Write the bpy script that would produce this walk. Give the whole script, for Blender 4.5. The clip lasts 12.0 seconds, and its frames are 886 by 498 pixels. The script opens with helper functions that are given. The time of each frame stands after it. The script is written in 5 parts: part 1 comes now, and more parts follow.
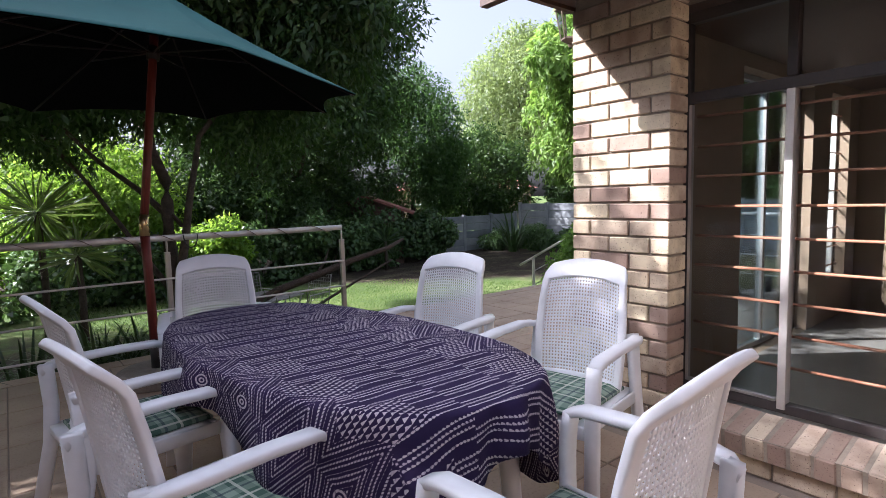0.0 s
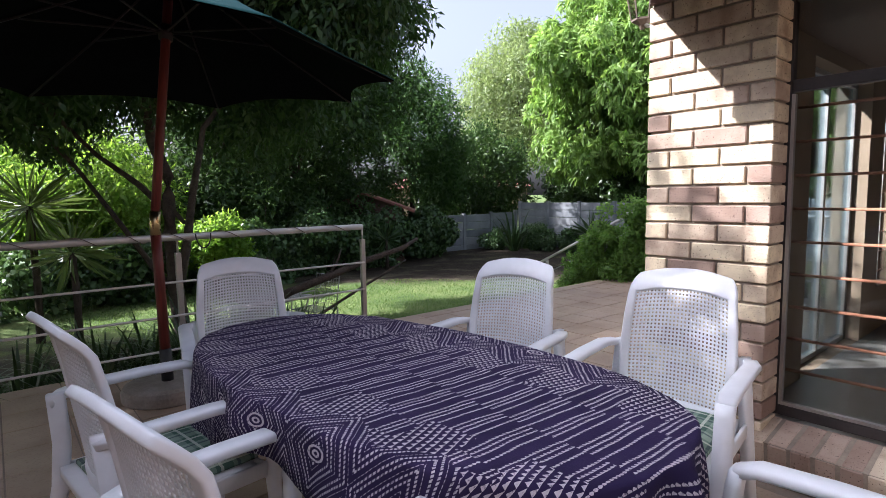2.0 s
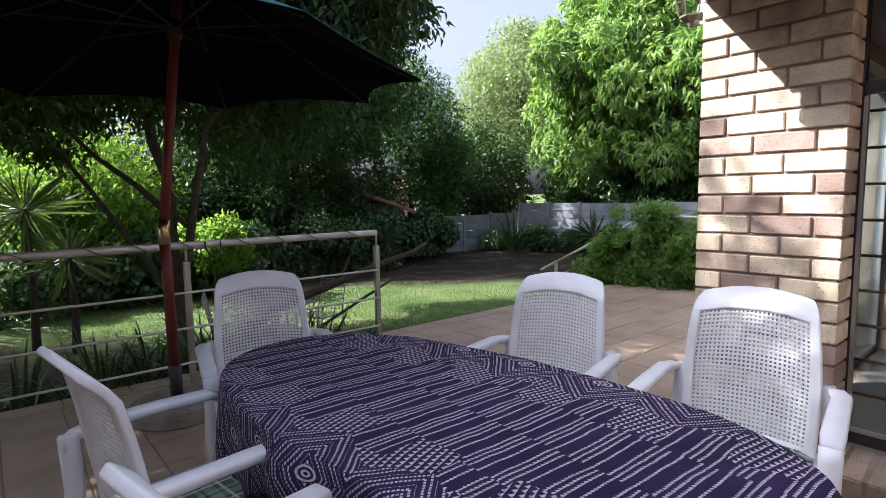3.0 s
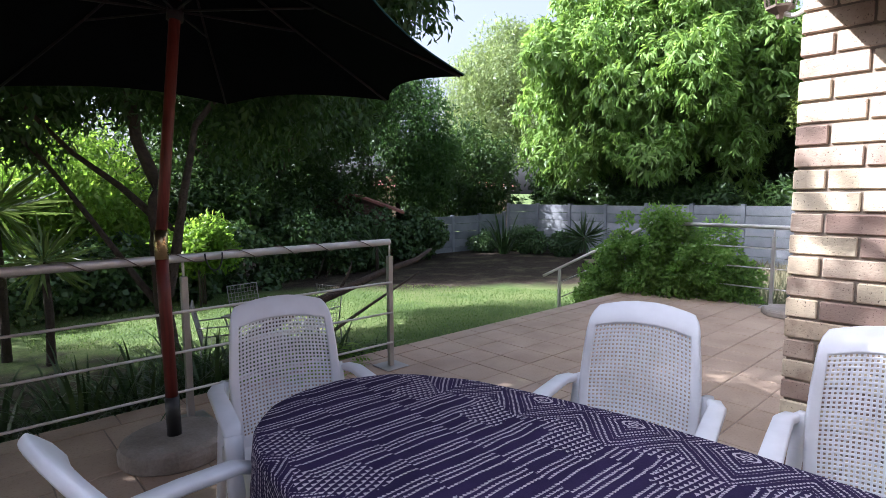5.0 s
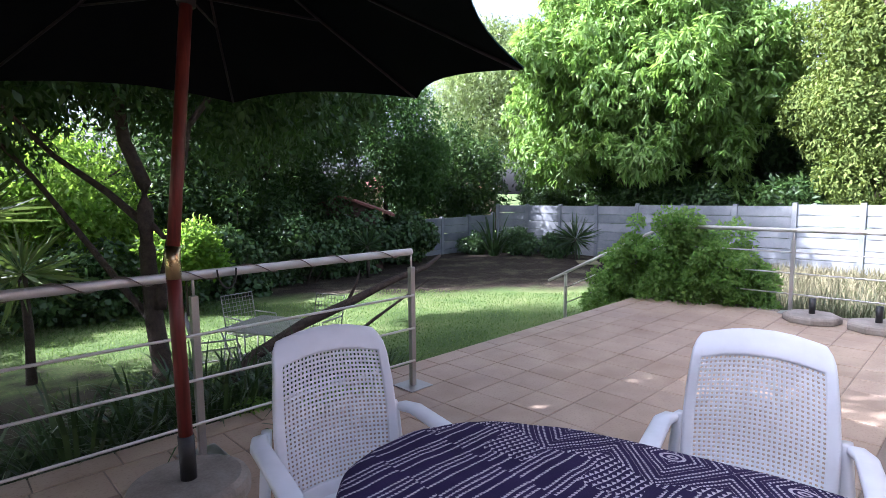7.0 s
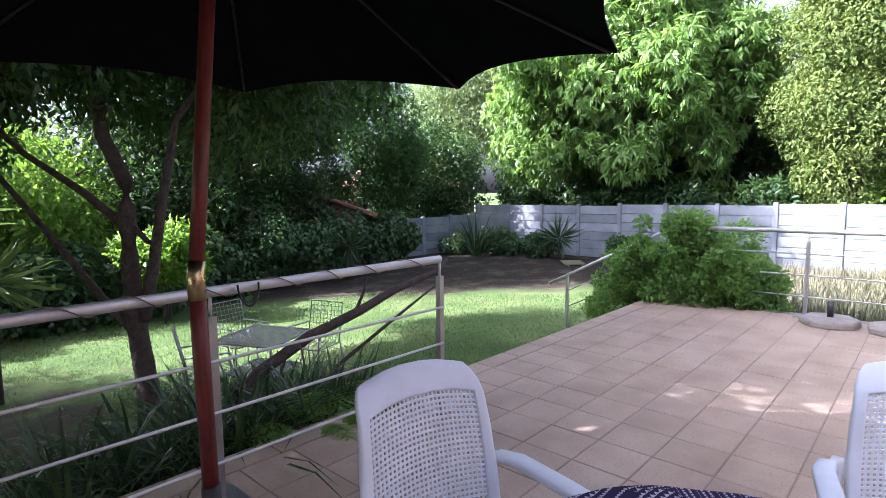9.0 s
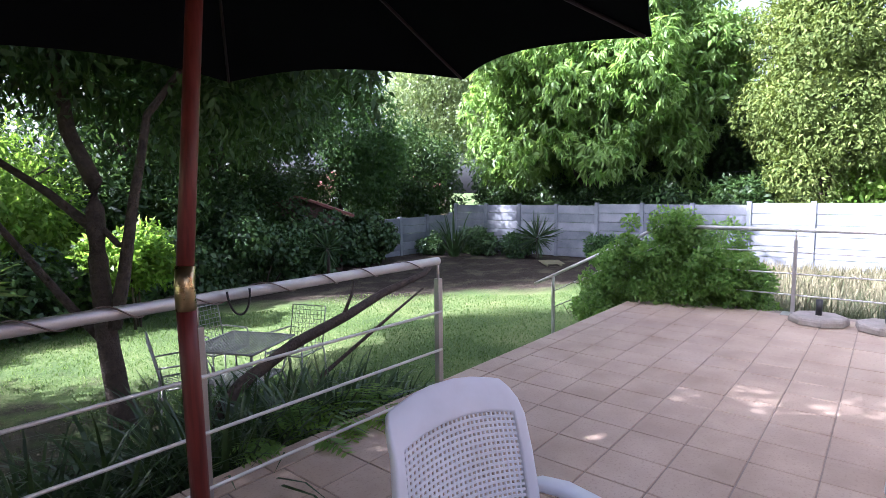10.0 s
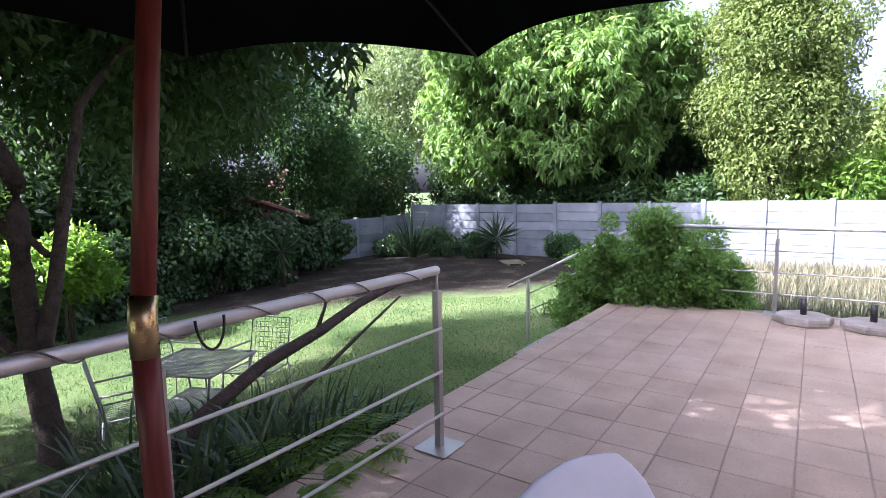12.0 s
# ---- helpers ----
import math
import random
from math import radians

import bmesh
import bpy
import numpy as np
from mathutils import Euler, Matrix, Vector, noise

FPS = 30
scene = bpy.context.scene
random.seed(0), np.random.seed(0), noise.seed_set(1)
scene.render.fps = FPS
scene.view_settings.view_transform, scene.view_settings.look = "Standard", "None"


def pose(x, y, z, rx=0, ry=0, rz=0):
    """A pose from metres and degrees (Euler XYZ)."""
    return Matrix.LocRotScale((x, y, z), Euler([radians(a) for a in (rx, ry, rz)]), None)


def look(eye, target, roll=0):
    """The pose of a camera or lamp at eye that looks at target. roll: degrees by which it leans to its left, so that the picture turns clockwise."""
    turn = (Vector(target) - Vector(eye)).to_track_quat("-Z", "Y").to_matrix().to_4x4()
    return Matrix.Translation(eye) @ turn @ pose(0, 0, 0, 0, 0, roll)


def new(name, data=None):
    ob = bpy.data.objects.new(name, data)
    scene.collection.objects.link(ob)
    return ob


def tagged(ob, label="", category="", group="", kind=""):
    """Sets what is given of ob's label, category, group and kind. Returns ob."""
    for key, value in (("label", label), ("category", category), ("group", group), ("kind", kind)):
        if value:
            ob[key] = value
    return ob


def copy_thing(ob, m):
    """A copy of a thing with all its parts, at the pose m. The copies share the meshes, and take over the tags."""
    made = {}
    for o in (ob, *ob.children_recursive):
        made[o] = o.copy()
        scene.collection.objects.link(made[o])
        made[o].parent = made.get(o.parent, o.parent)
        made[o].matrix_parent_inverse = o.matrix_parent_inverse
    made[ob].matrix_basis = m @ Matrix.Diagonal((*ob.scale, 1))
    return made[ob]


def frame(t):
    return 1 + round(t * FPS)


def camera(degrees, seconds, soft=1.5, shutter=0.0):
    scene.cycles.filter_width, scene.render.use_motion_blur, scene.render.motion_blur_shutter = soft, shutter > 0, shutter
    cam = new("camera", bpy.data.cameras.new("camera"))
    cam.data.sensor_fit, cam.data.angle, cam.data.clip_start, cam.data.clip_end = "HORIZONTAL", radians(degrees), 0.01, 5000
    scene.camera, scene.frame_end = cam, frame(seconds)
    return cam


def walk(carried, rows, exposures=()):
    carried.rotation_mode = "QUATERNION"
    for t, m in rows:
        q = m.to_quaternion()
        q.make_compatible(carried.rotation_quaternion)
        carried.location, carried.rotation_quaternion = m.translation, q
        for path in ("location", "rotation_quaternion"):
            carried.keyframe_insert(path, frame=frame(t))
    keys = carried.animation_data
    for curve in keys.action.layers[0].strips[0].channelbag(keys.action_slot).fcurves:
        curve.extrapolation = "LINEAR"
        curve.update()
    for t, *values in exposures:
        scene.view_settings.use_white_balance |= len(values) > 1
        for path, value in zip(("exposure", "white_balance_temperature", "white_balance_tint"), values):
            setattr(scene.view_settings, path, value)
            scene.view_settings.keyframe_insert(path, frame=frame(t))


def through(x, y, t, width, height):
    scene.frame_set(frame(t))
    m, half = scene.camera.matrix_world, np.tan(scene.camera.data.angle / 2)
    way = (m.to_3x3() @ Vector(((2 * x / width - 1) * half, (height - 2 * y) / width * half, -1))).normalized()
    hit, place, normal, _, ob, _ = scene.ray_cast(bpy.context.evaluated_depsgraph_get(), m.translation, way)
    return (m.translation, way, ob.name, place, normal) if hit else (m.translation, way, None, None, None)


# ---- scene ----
cam = camera(78.6, 12.0, 0.8)
PATH = [
    (0, (0.571, 0.975, 1.251), (1.82, 2.525, 1.062), -1.5),
    (0.5, (0.548, 1.071, 1.254), (1.797, 2.621, 1.062), -1.3),
    (1, (0.522, 1.168, 1.248), (1.775, 2.715, 1.055), -1.1),
    (1.5, (0.519, 1.285, 1.249), (1.78, 2.824, 1.055), -1.0),
    (2, (0.534, 1.443, 1.259), (1.807, 2.973, 1.062), -0.9),
    (2.5, (0.528, 1.56, 1.269), (1.805, 3.086, 1.07), -0.7),
    (3, (0.513, 1.716, 1.305), (1.8, 3.234, 1.106), -0.9),
    (3.5, (0.51, 1.847, 1.318), (1.814, 3.35, 1.118), -0.8),
    (5.5, (0.531, 2.312, 1.394), (1.881, 3.774, 1.19), -0.4),
    (6, (0.494, 2.423, 1.414), (1.854, 3.876, 1.212), -0.6),
    (6.5, (0.492, 2.531, 1.413), (1.867, 3.969, 1.211), -0.5),
    (7, (0.507, 2.655, 1.406), (1.898, 4.077, 1.203), -0.6),
    (9, (0.477, 3.19, 1.428), (1.942, 4.535, 1.22), -0.6),
    (9.5, (0.476, 3.294, 1.419), (1.971, 4.607, 1.211), -0.7),
    (10, (0.513, 3.432, 1.416), (2.043, 4.704, 1.208), -0.7),
    (10.5, (0.539, 3.566, 1.426), (2.099, 4.799, 1.215), -0.7),
    (11, (0.592, 3.696, 1.415), (2.177, 4.897, 1.204), -0.9),
    (11.5, (0.635, 3.82, 1.424), (2.245, 4.988, 1.211), -0.9),
    (12, (0.693, 3.915, 1.417), (2.331, 5.043, 1.205), -1.0),
]
walk(cam, [(t, look(e, a, r)) for t, e, a, r in PATH],
     [(0, 1.78, 5650, 19), (3.5, 1.68, 5600, 17), (7, 2.27, 5300, 22), (9, 2.43, 5250, 25), (12, 2.38, 5250, 29)])

# ---- light ----
SUN_DIR = Vector((1.0, -0.80, -1.0)).normalized()
sun = new("sun", bpy.data.lights.new("sun", "SUN"))
sun.data.energy, sun.data.angle, sun.data.color = 5.0, radians(0.55), (1.0, 0.93, 0.82)
sun.matrix_world = look((0, 0, 30), Vector((0, 0, 30)) + SUN_DIR)

world = bpy.data.worlds.new("sky")
scene.world = world
world.use_nodes = True
wn = world.node_tree
wn.nodes.clear()
sky = wn.nodes.new("ShaderNodeTexSky")
sky.sky_type, sky.sun_disc = "NISHITA", False
sky.sun_elevation, sky.sun_rotation = radians(38), radians(-51)
sky.air_density, sky.dust_density, sky.ozone_density = 1.0, 6.5, 1.0
sky_bg = wn.nodes.new("ShaderNodeBackground")
sky_bg.inputs["Strength"].default_value = 0.08
sky_out = wn.nodes.new("ShaderNodeOutputWorld")
haze = wn.nodes.new("ShaderNodeHueSaturation")
haze.inputs["Saturation"].default_value, haze.inputs["Value"].default_value = 0.38, 1.3
wn.links.new(sky.outputs[0], haze.inputs["Color"])
wn.links.new(haze.outputs[0], sky_bg.inputs[0])
wn.links.new(sky_bg.outputs[0], sky_out.inputs[0])


# ---- materials ----
class Nodes:
    """A short way to write a node material."""

    def __init__(self, name):
        self.mat = bpy.data.materials.new(name)
        self.mat.use_nodes = True
        self.t = self.mat.node_tree
        self.t.nodes.clear()
        self.out = self.t.nodes.new("ShaderNodeOutputMaterial")

    def put(self, kind, **sockets):
        n = self.t.nodes.new(kind)
        for k, v in sockets.items():
            self.set(n, k.replace("_", " "), v)
        return n

    def set(self, n, key, v):
        s = n.inputs[int(key[1:])] if key[0] == "i" and key[1:].isdigit() else n.inputs[key]
        if isinstance(v, bpy.types.NodeSocket):
            self.t.links.new(v, s)
        else:
            s.default_value = v

    def link(self, a, b):
        self.t.links.new(a, b)

    def math(self, op, a, b=0.0, c=0.0):
        n = self.t.nodes.new("ShaderNodeMath")
        n.operation = op
        for i, v in enumerate((a, b, c)):
            self.set(n, "i%d" % i, v)
        return n.outputs[0]

    def mix(self, f, a, b):
        n = self.t.nodes.new("ShaderNodeMix")
        n.data_type = "RGBA"
        self.set(n, "i0", f)
        self.set(n, "i6", a)
        self.set(n, "i7", b)
        return n.outputs[2]

    def ramp(self, f, *stops):
        n = self.t.nodes.new("ShaderNodeValToRGB")
        e = n.color_ramp.elements
        while len(e) < len(stops):
            e.new(0.5)
        for s, (p, c) in zip(e, stops):
            s.position = p
            s.color = (c, c, c, 1) if isinstance(c, (int, float)) else (*c, 1)
        self.set(n, "i0", f)
        return n.outputs[0]

    def coords(self, which="Object"):
        if which == "World":
            return self.t.nodes.new("ShaderNodeNewGeometry").outputs["Position"]
        return self.t.nodes.new("ShaderNodeTexCoord").outputs[which]

    def noise(self, scale, detail=4.0, vec=None, rough=0.55):
        n = self.put("ShaderNodeTexNoise", Scale=scale, Detail=detail, Roughness=rough)
        if vec is not None:
            self.set(n, "Vector", vec)
        return n.outputs["Fac"]

    def bump(self, height, strength=0.3, distance=0.01):
        return self.put("ShaderNodeBump", Height=height, Strength=strength, Distance=distance).outputs[0]

    def finish(self, color, rough=0.6, metal=0.0, normal=None, spec=0.5):
        p = self.put("ShaderNodeBsdfPrincipled", Roughness=rough, Metallic=metal)
        self.set(p, "Base Color", color if isinstance(color, bpy.types.NodeSocket) else (*color, 1))
        self.set(p, "Specular IOR Level", spec)
        if normal is not None:
            self.set(p, "Normal", normal)
        self.link(p.outputs[0], self.out.inputs[0])
        return self.mat


def rgb(*c):
    return (*c, 1.0)


def surface(name, dark, light, scale=6.0, rough=0.6, fine=60.0, bump=0.25, dist=0.004, metal=0.0, which="Object", island=0.0, objrand=0.0, spec=0.5):
    """Two tones at a large and a fine scale, with fine relief."""
    m = Nodes(name)
    v = m.coords(which)
    big, small = m.noise(scale, 5, v), m.noise(fine, 3, v)
    f = m.math("ADD", m.math("MULTIPLY", big, 0.7), m.math("MULTIPLY", small, 0.3))
    if objrand:
        r = m.t.nodes.new("ShaderNodeObjectInfo").outputs["Random"]
        f = m.math("ADD", f, m.math("MULTIPLY", m.math("SUBTRACT", r, 0.5), objrand))
    if island:
        r = m.t.nodes.new("ShaderNodeNewGeometry").outputs["Random Per Island"]
        f = m.math("ADD", f, m.math("MULTIPLY", m.math("SUBTRACT", r, 0.5), island))
    col = m.ramp(f, (0.3, dark), (0.7, light))
    rr = m.math("ADD", rough - 0.08, m.math("MULTIPLY", big, 0.16))
    return m.finish(col, rr, metal, m.bump(small, bump, dist), spec)


def leaf_material(name, a, b, c, gloss=0.35, through=0.35):
    """Leaves: three greens by leaf, light shining through."""
    m = Nodes(name)
    r = m.t.nodes.new("ShaderNodeNewGeometry").outputs["Random Per Island"]
    big = m.noise(0.7, 3, m.coords("World"))
    f = m.math("ADD", m.math("MULTIPLY", r, 0.75), m.math("MULTIPLY", m.math("SUBTRACT", big, 0.5), 0.9))
    col = m.ramp(m.math("ADD", f, 0.1), (0.1, a), (0.5, b), (0.95, c))
    p = m.put("ShaderNodeBsdfPrincipled", Roughness=gloss)
    m.set(p, "Base Color", col)
    m.set(p, "Specular IOR Level", 0.35)
    tr = m.put("ShaderNodeBsdfTranslucent")
    m.set(tr, "Color", m.mix(0.5, col, rgb(b[0] * 1.6, b[1] * 1.5, b[2] * 0.7)))
    mx = m.put("ShaderNodeMixShader", Fac=through)
    m.link(p.outputs[0], mx.inputs[1])
    m.link(tr.outputs[0], mx.inputs[2])
    m.link(mx.outputs[0], m.out.inputs[0])
    return m.mat


def glass_material(name, tint=(0.93, 0.96, 0.95)):
    m = Nodes(name)
    fr = m.put("ShaderNodeFresnel", IOR=1.5)
    dirt = m.noise(5, 5, m.coords("World"))
    gl = m.put("ShaderNodeBsdfGlossy", Roughness=0.015)
    tr = m.put("ShaderNodeBsdfTransparent")
    tr.inputs[0].default_value = rgb(*tint)
    mx = m.put("ShaderNodeMixShader")
    m.link(m.math("MULTIPLY", fr.outputs[0], m.math("ADD", 0.55, m.math("MULTIPLY", dirt, 0.3))), mx.inputs[0])
    m.link(tr.outputs[0], mx.inputs[1])
    m.link(gl.outputs[0], mx.inputs[2])
    m.link(mx.outputs[0], m.out.inputs[0])
    return m.mat


def plastic_material():
    m = Nodes("white_resin")
    v = m.coords("Object")
    grime = m.noise(9, 6, v)
    col = m.ramp(grime, (0.3, (0.69, 0.70, 0.72)), (0.6, (0.78, 0.79, 0.82)))
    return m.finish(col, m.math("ADD", 0.32, m.math("MULTIPLY", grime, 0.2)), 0, m.bump(m.noise(180, 2, v), 0.06, 0.001))


def brick_material(name="face_brick", spread=1.0):
    m = Nodes(name)
    v = m.coords("Object")
    r = m.t.nodes.new("ShaderNodeObjectInfo").outputs["Random"]
    base = m.ramp(m.math("MULTIPLY", r, spread), (0.0, (0.27, 0.19, 0.15)), (0.16, (0.40, 0.30, 0.24)), (0.38, (0.54, 0.44, 0.33)), (0.66, (0.70, 0.61, 0.43)), (1.0, (0.64, 0.53, 0.37)))
    shift = m.put("ShaderNodeVectorMath")
    m.set(shift, "i0", v)
    m.set(shift, "i1", m.put("ShaderNodeCombineXYZ", X=m.math("MULTIPLY", r, 37.0), Y=m.math("MULTIPLY", r, 91.0)).outputs[0])
    cloud = m.noise(9, 5, shift.outputs[0])
    pits = m.noise(130, 3, shift.outputs[0])
    col = m.mix(m.ramp(cloud, (0.42, 0.0), (0.72, 0.7)), base, rgb(0.21, 0.135, 0.10))
    col = m.mix(m.ramp(pits, (0.30, 0.85), (0.38, 0.0)), col, rgb(0.07, 0.04, 0.03))
    h = m.math("ADD", m.math("MULTIPLY", pits, 0.8), cloud)
    return m.finish(col, 0.85, 0, m.bump(h, 0.5, 0.004), 0.25)


def tile_material():
    m = Nodes("terrace_tile")
    v = m.coords("World")
    r = m.t.nodes.new("ShaderNodeObjectInfo").outputs["Random"]
    isl = m.t.nodes.new("ShaderNodeNewGeometry").outputs["Random Per Island"]
    f = m.math("ADD", m.math("MULTIPLY", m.noise(2.2, 6, v), 0.8), m.math("MULTIPLY", m.math("ADD", r, isl), 0.12))
    col = m.ramp(f, (0.32, (0.33, 0.24, 0.17)), (0.52, (0.42, 0.318, 0.232)), (0.75, (0.49, 0.385, 0.295)))
    stain = m.ramp(m.noise(0.9, 6, v, 0.7), (0.48, 0.0), (0.72, 0.55))
    col = m.mix(stain, col, rgb(0.27, 0.20, 0.16))
    speck = m.noise(70, 4, v)
    col = m.mix(m.ramp(speck, (0.32, 0.45), (0.45, 0.0)), col, rgb(0.22, 0.15, 0.11))
    return m.finish(col, m.math("ADD", 0.42, m.math("MULTIPLY", m.noise(3, 4, v), 0.3)), 0, m.bump(speck, 0.2, 0.003), 0.4)


def cloth_material():
    """Indigo resist-print: blocks of dashed stripes, and a border of nested diamonds."""
    m = Nodes("printed_cloth")
    uv = m.put("ShaderNodeUVMap").outputs[0]
    wob = m.put("ShaderNodeTexNoise", Scale=6.0, Detail=3.0)
    m.set(wob, "Vector", uv)
    add = m.put("ShaderNodeVectorMath")
    add.operation = "MULTIPLY_ADD"
    m.set(add, "i0", wob.outputs["Color"])
    m.set(add, "i1", (0.022, 0.022, 0.0))
    m.set(add, "i2", uv)
    sep = m.put("ShaderNodeSeparateXYZ")
    m.set(sep, "i0", add.outputs[0])
    x, y = sep.outputs[0], sep.outputs[1]

    def tri(v, period):
        return m.math("MULTIPLY", m.math("PINGPONG", v, period / 2), 2 / period)

    # nested diamonds, chained along the long border
    P = 0.284
    dy = m.math("PINGPONG", m.math("SUBTRACT", y, 0.016), P / 2)
    ax = m.math("MAXIMUM", x, m.math("SUBTRACT", -0.07, x))
    dx = m.math("ABSOLUTE", m.math("SUBTRACT", ax, 0.415))
    d = m.math("ADD", m.math("MULTIPLY", dx, 0.8), dy)
    ring = m.math("FRACT", m.math("MULTIPLY", d, 56.0))
    pair = m.math("LESS_THAN", m.math("FRACT", m.math("MULTIPLY", d, 18.67)), 0.70)
    lineA = m.math("MULTIPLY", m.math("LESS_THAN", ring, 0.40), pair)
    dashA = m.math("GREATER_THAN", m.math("FRACT", m.math("MULTIPLY", m.math("SUBTRACT", m.math("MULTIPLY", dx, 0.8), dy), 82.0)), 0.34)
    diamonds = m.math("MULTIPLY", lineA, dashA)
    # a rounded eye in the middle of each diamond
    e2 = m.math("SQRT", m.math("ADD", m.math("MULTIPLY", m.math("MULTIPLY", dx, dx), 3.0), m.math("MULTIPLY", dy, dy)))
    eye = m.math("LESS_THAN", m.math("ABSOLUTE", m.math("SUBTRACT", e2, 0.029)), 0.0045)
    pupil = m.math("LESS_THAN", m.math("ABSOLUTE", m.math("SUBTRACT", e2, 0.011)), 0.004)
    diamonds = m.math("MULTIPLY", diamonds, m.math("GREATER_THAN", e2, 0.036))
    diamonds = m.math("MAXIMUM", diamonds, m.math("MAXIMUM", eye, pupil))
    # cross stripes in the middle: braided triple lines and single lines, shifted from block to block
    s1 = m.math("ADD", y, m.math("MULTIPLY", x, 0.12))
    block = m.math("FLOOR", m.math("MULTIPLY", m.math("ADD", x, m.math("MULTIPLY", y, -0.15)), 5.0))
    cell = m.put("ShaderNodeTexWhiteNoise")
    cell.noise_dimensions = "1D"
    m.set(cell, "W", block)
    g = m.math("FRACT", m.math("ADD", m.math("MULTIPLY", s1, 9.6), m.math("MULTIPLY", cell.outputs["Value"], 1.0)))
    tooth = m.math("FRACT", m.math("ADD", m.math("MULTIPLY", x, 92.0), m.math("MULTIPLY", g, 1.5)))
    swell = m.math("ADD", 0.45, m.math("MULTIPLY", m.math("PINGPONG", tooth, 0.5), 1.4))
    triple = m.math("MULTIPLY", m.math("LESS_THAN", m.math("FRACT", m.math("MULTIPLY", g, 6.2)), m.math("MULTIPLY", swell, 0.42)), m.math("LESS_THAN", g, 0.48))
    single = m.math("LESS_THAN", m.math("ABSOLUTE", m.math("SUBTRACT", g, 0.76)), m.math("MULTIPLY", swell, 0.034))
    stripes = m.math("MULTIPLY", m.math("MAXIMUM", triple, single), m.math("GREATER_THAN", tooth, 0.16))
    # rows of little triangles between the stripes and the border
    tr = m.math("FRACT", m.math("ADD", m.math("MULTIPLY", ax, 62.0), m.math("MULTIPLY", y, 14.0)))
    rowt = m.math("FRACT", m.math("ADD", m.math("MULTIPLY", y, 52.0), m.math("MULTIPLY", ax, 14.0)))
    trias = m.math("LESS_THAN", rowt, m.math("MULTIPLY", tr, 0.62))
    inA = m.math("GREATER_THAN", ax, m.math("ADD", 0.25, m.math("MULTIPLY", dy, 0.55)))
    side = m.math("GREATER_THAN", m.math("FRACT", m.math("DIVIDE", m.math("SUBTRACT", y, 0.016), P)), 0.5)
    inC = m.math("GREATER_THAN", ax, m.math("ADD", 0.15, m.math("MULTIPLY", side, 0.12)))
    pat = m.mix(inA, m.mix(inC, stripes, trias), diamonds)
    fray = m.ramp(m.noise(140, 2, uv), (0.32, 0.25), (0.45, 1.0))
    pat = m.math("MULTIPLY", pat, fray)
    tone = m.noise(5, 4, uv)
    navy = m.ramp(tone, (0.3, (0.018, 0.012, 0.042)), (0.7, (0.034, 0.022, 0.070)))
    col = m.mix(m.math("MULTIPLY", pat, 0.9), navy, rgb(0.56, 0.50, 0.54))
    weave = m.noise(420, 1, uv)
    return m.finish(col, 0.9, 0, m.bump(m.math("ADD", weave, m.math("MULTIPLY", m.noise(14, 3, uv), 3.0)), 0.35, 0.004), 0.15)


def tartan_material():
    m = Nodes("tartan_cushion")
    sep = m.put("ShaderNodeSeparateXYZ")
    m.set(sep, "i0", m.coords("Object"))
    x, y = sep.outputs[0], sep.outputs[1]

    def bands(v, period, off, width):
        return m.math("LESS_THAN", m.math("FRACT", m.math("ADD", m.math("DIVIDE", v, period), off)), width)

    col = m.mix(m.math("MULTIPLY", m.math("ADD", bands(x, 0.11, 0.0, 0.5), bands(y, 0.11, 0.1, 0.5)), 0.45), rgb(0.26, 0.34, 0.27), rgb(0.045, 0.10, 0.075))
    for v, o in ((x, 0.24), (y, 0.31), (x, 0.74), (y, 0.81)):
        col = m.mix(m.math("MULTIPLY", bands(v, 0.11, o, 0.09), 0.6), col, rgb(0.62, 0.64, 0.55) if o > 0.5 else rgb(0.015, 0.03, 0.06))
    return m.finish(col, 0.9, 0, m.bump(m.noise(350, 2, m.coords("Object")), 0.3, 0.002), 0.2)


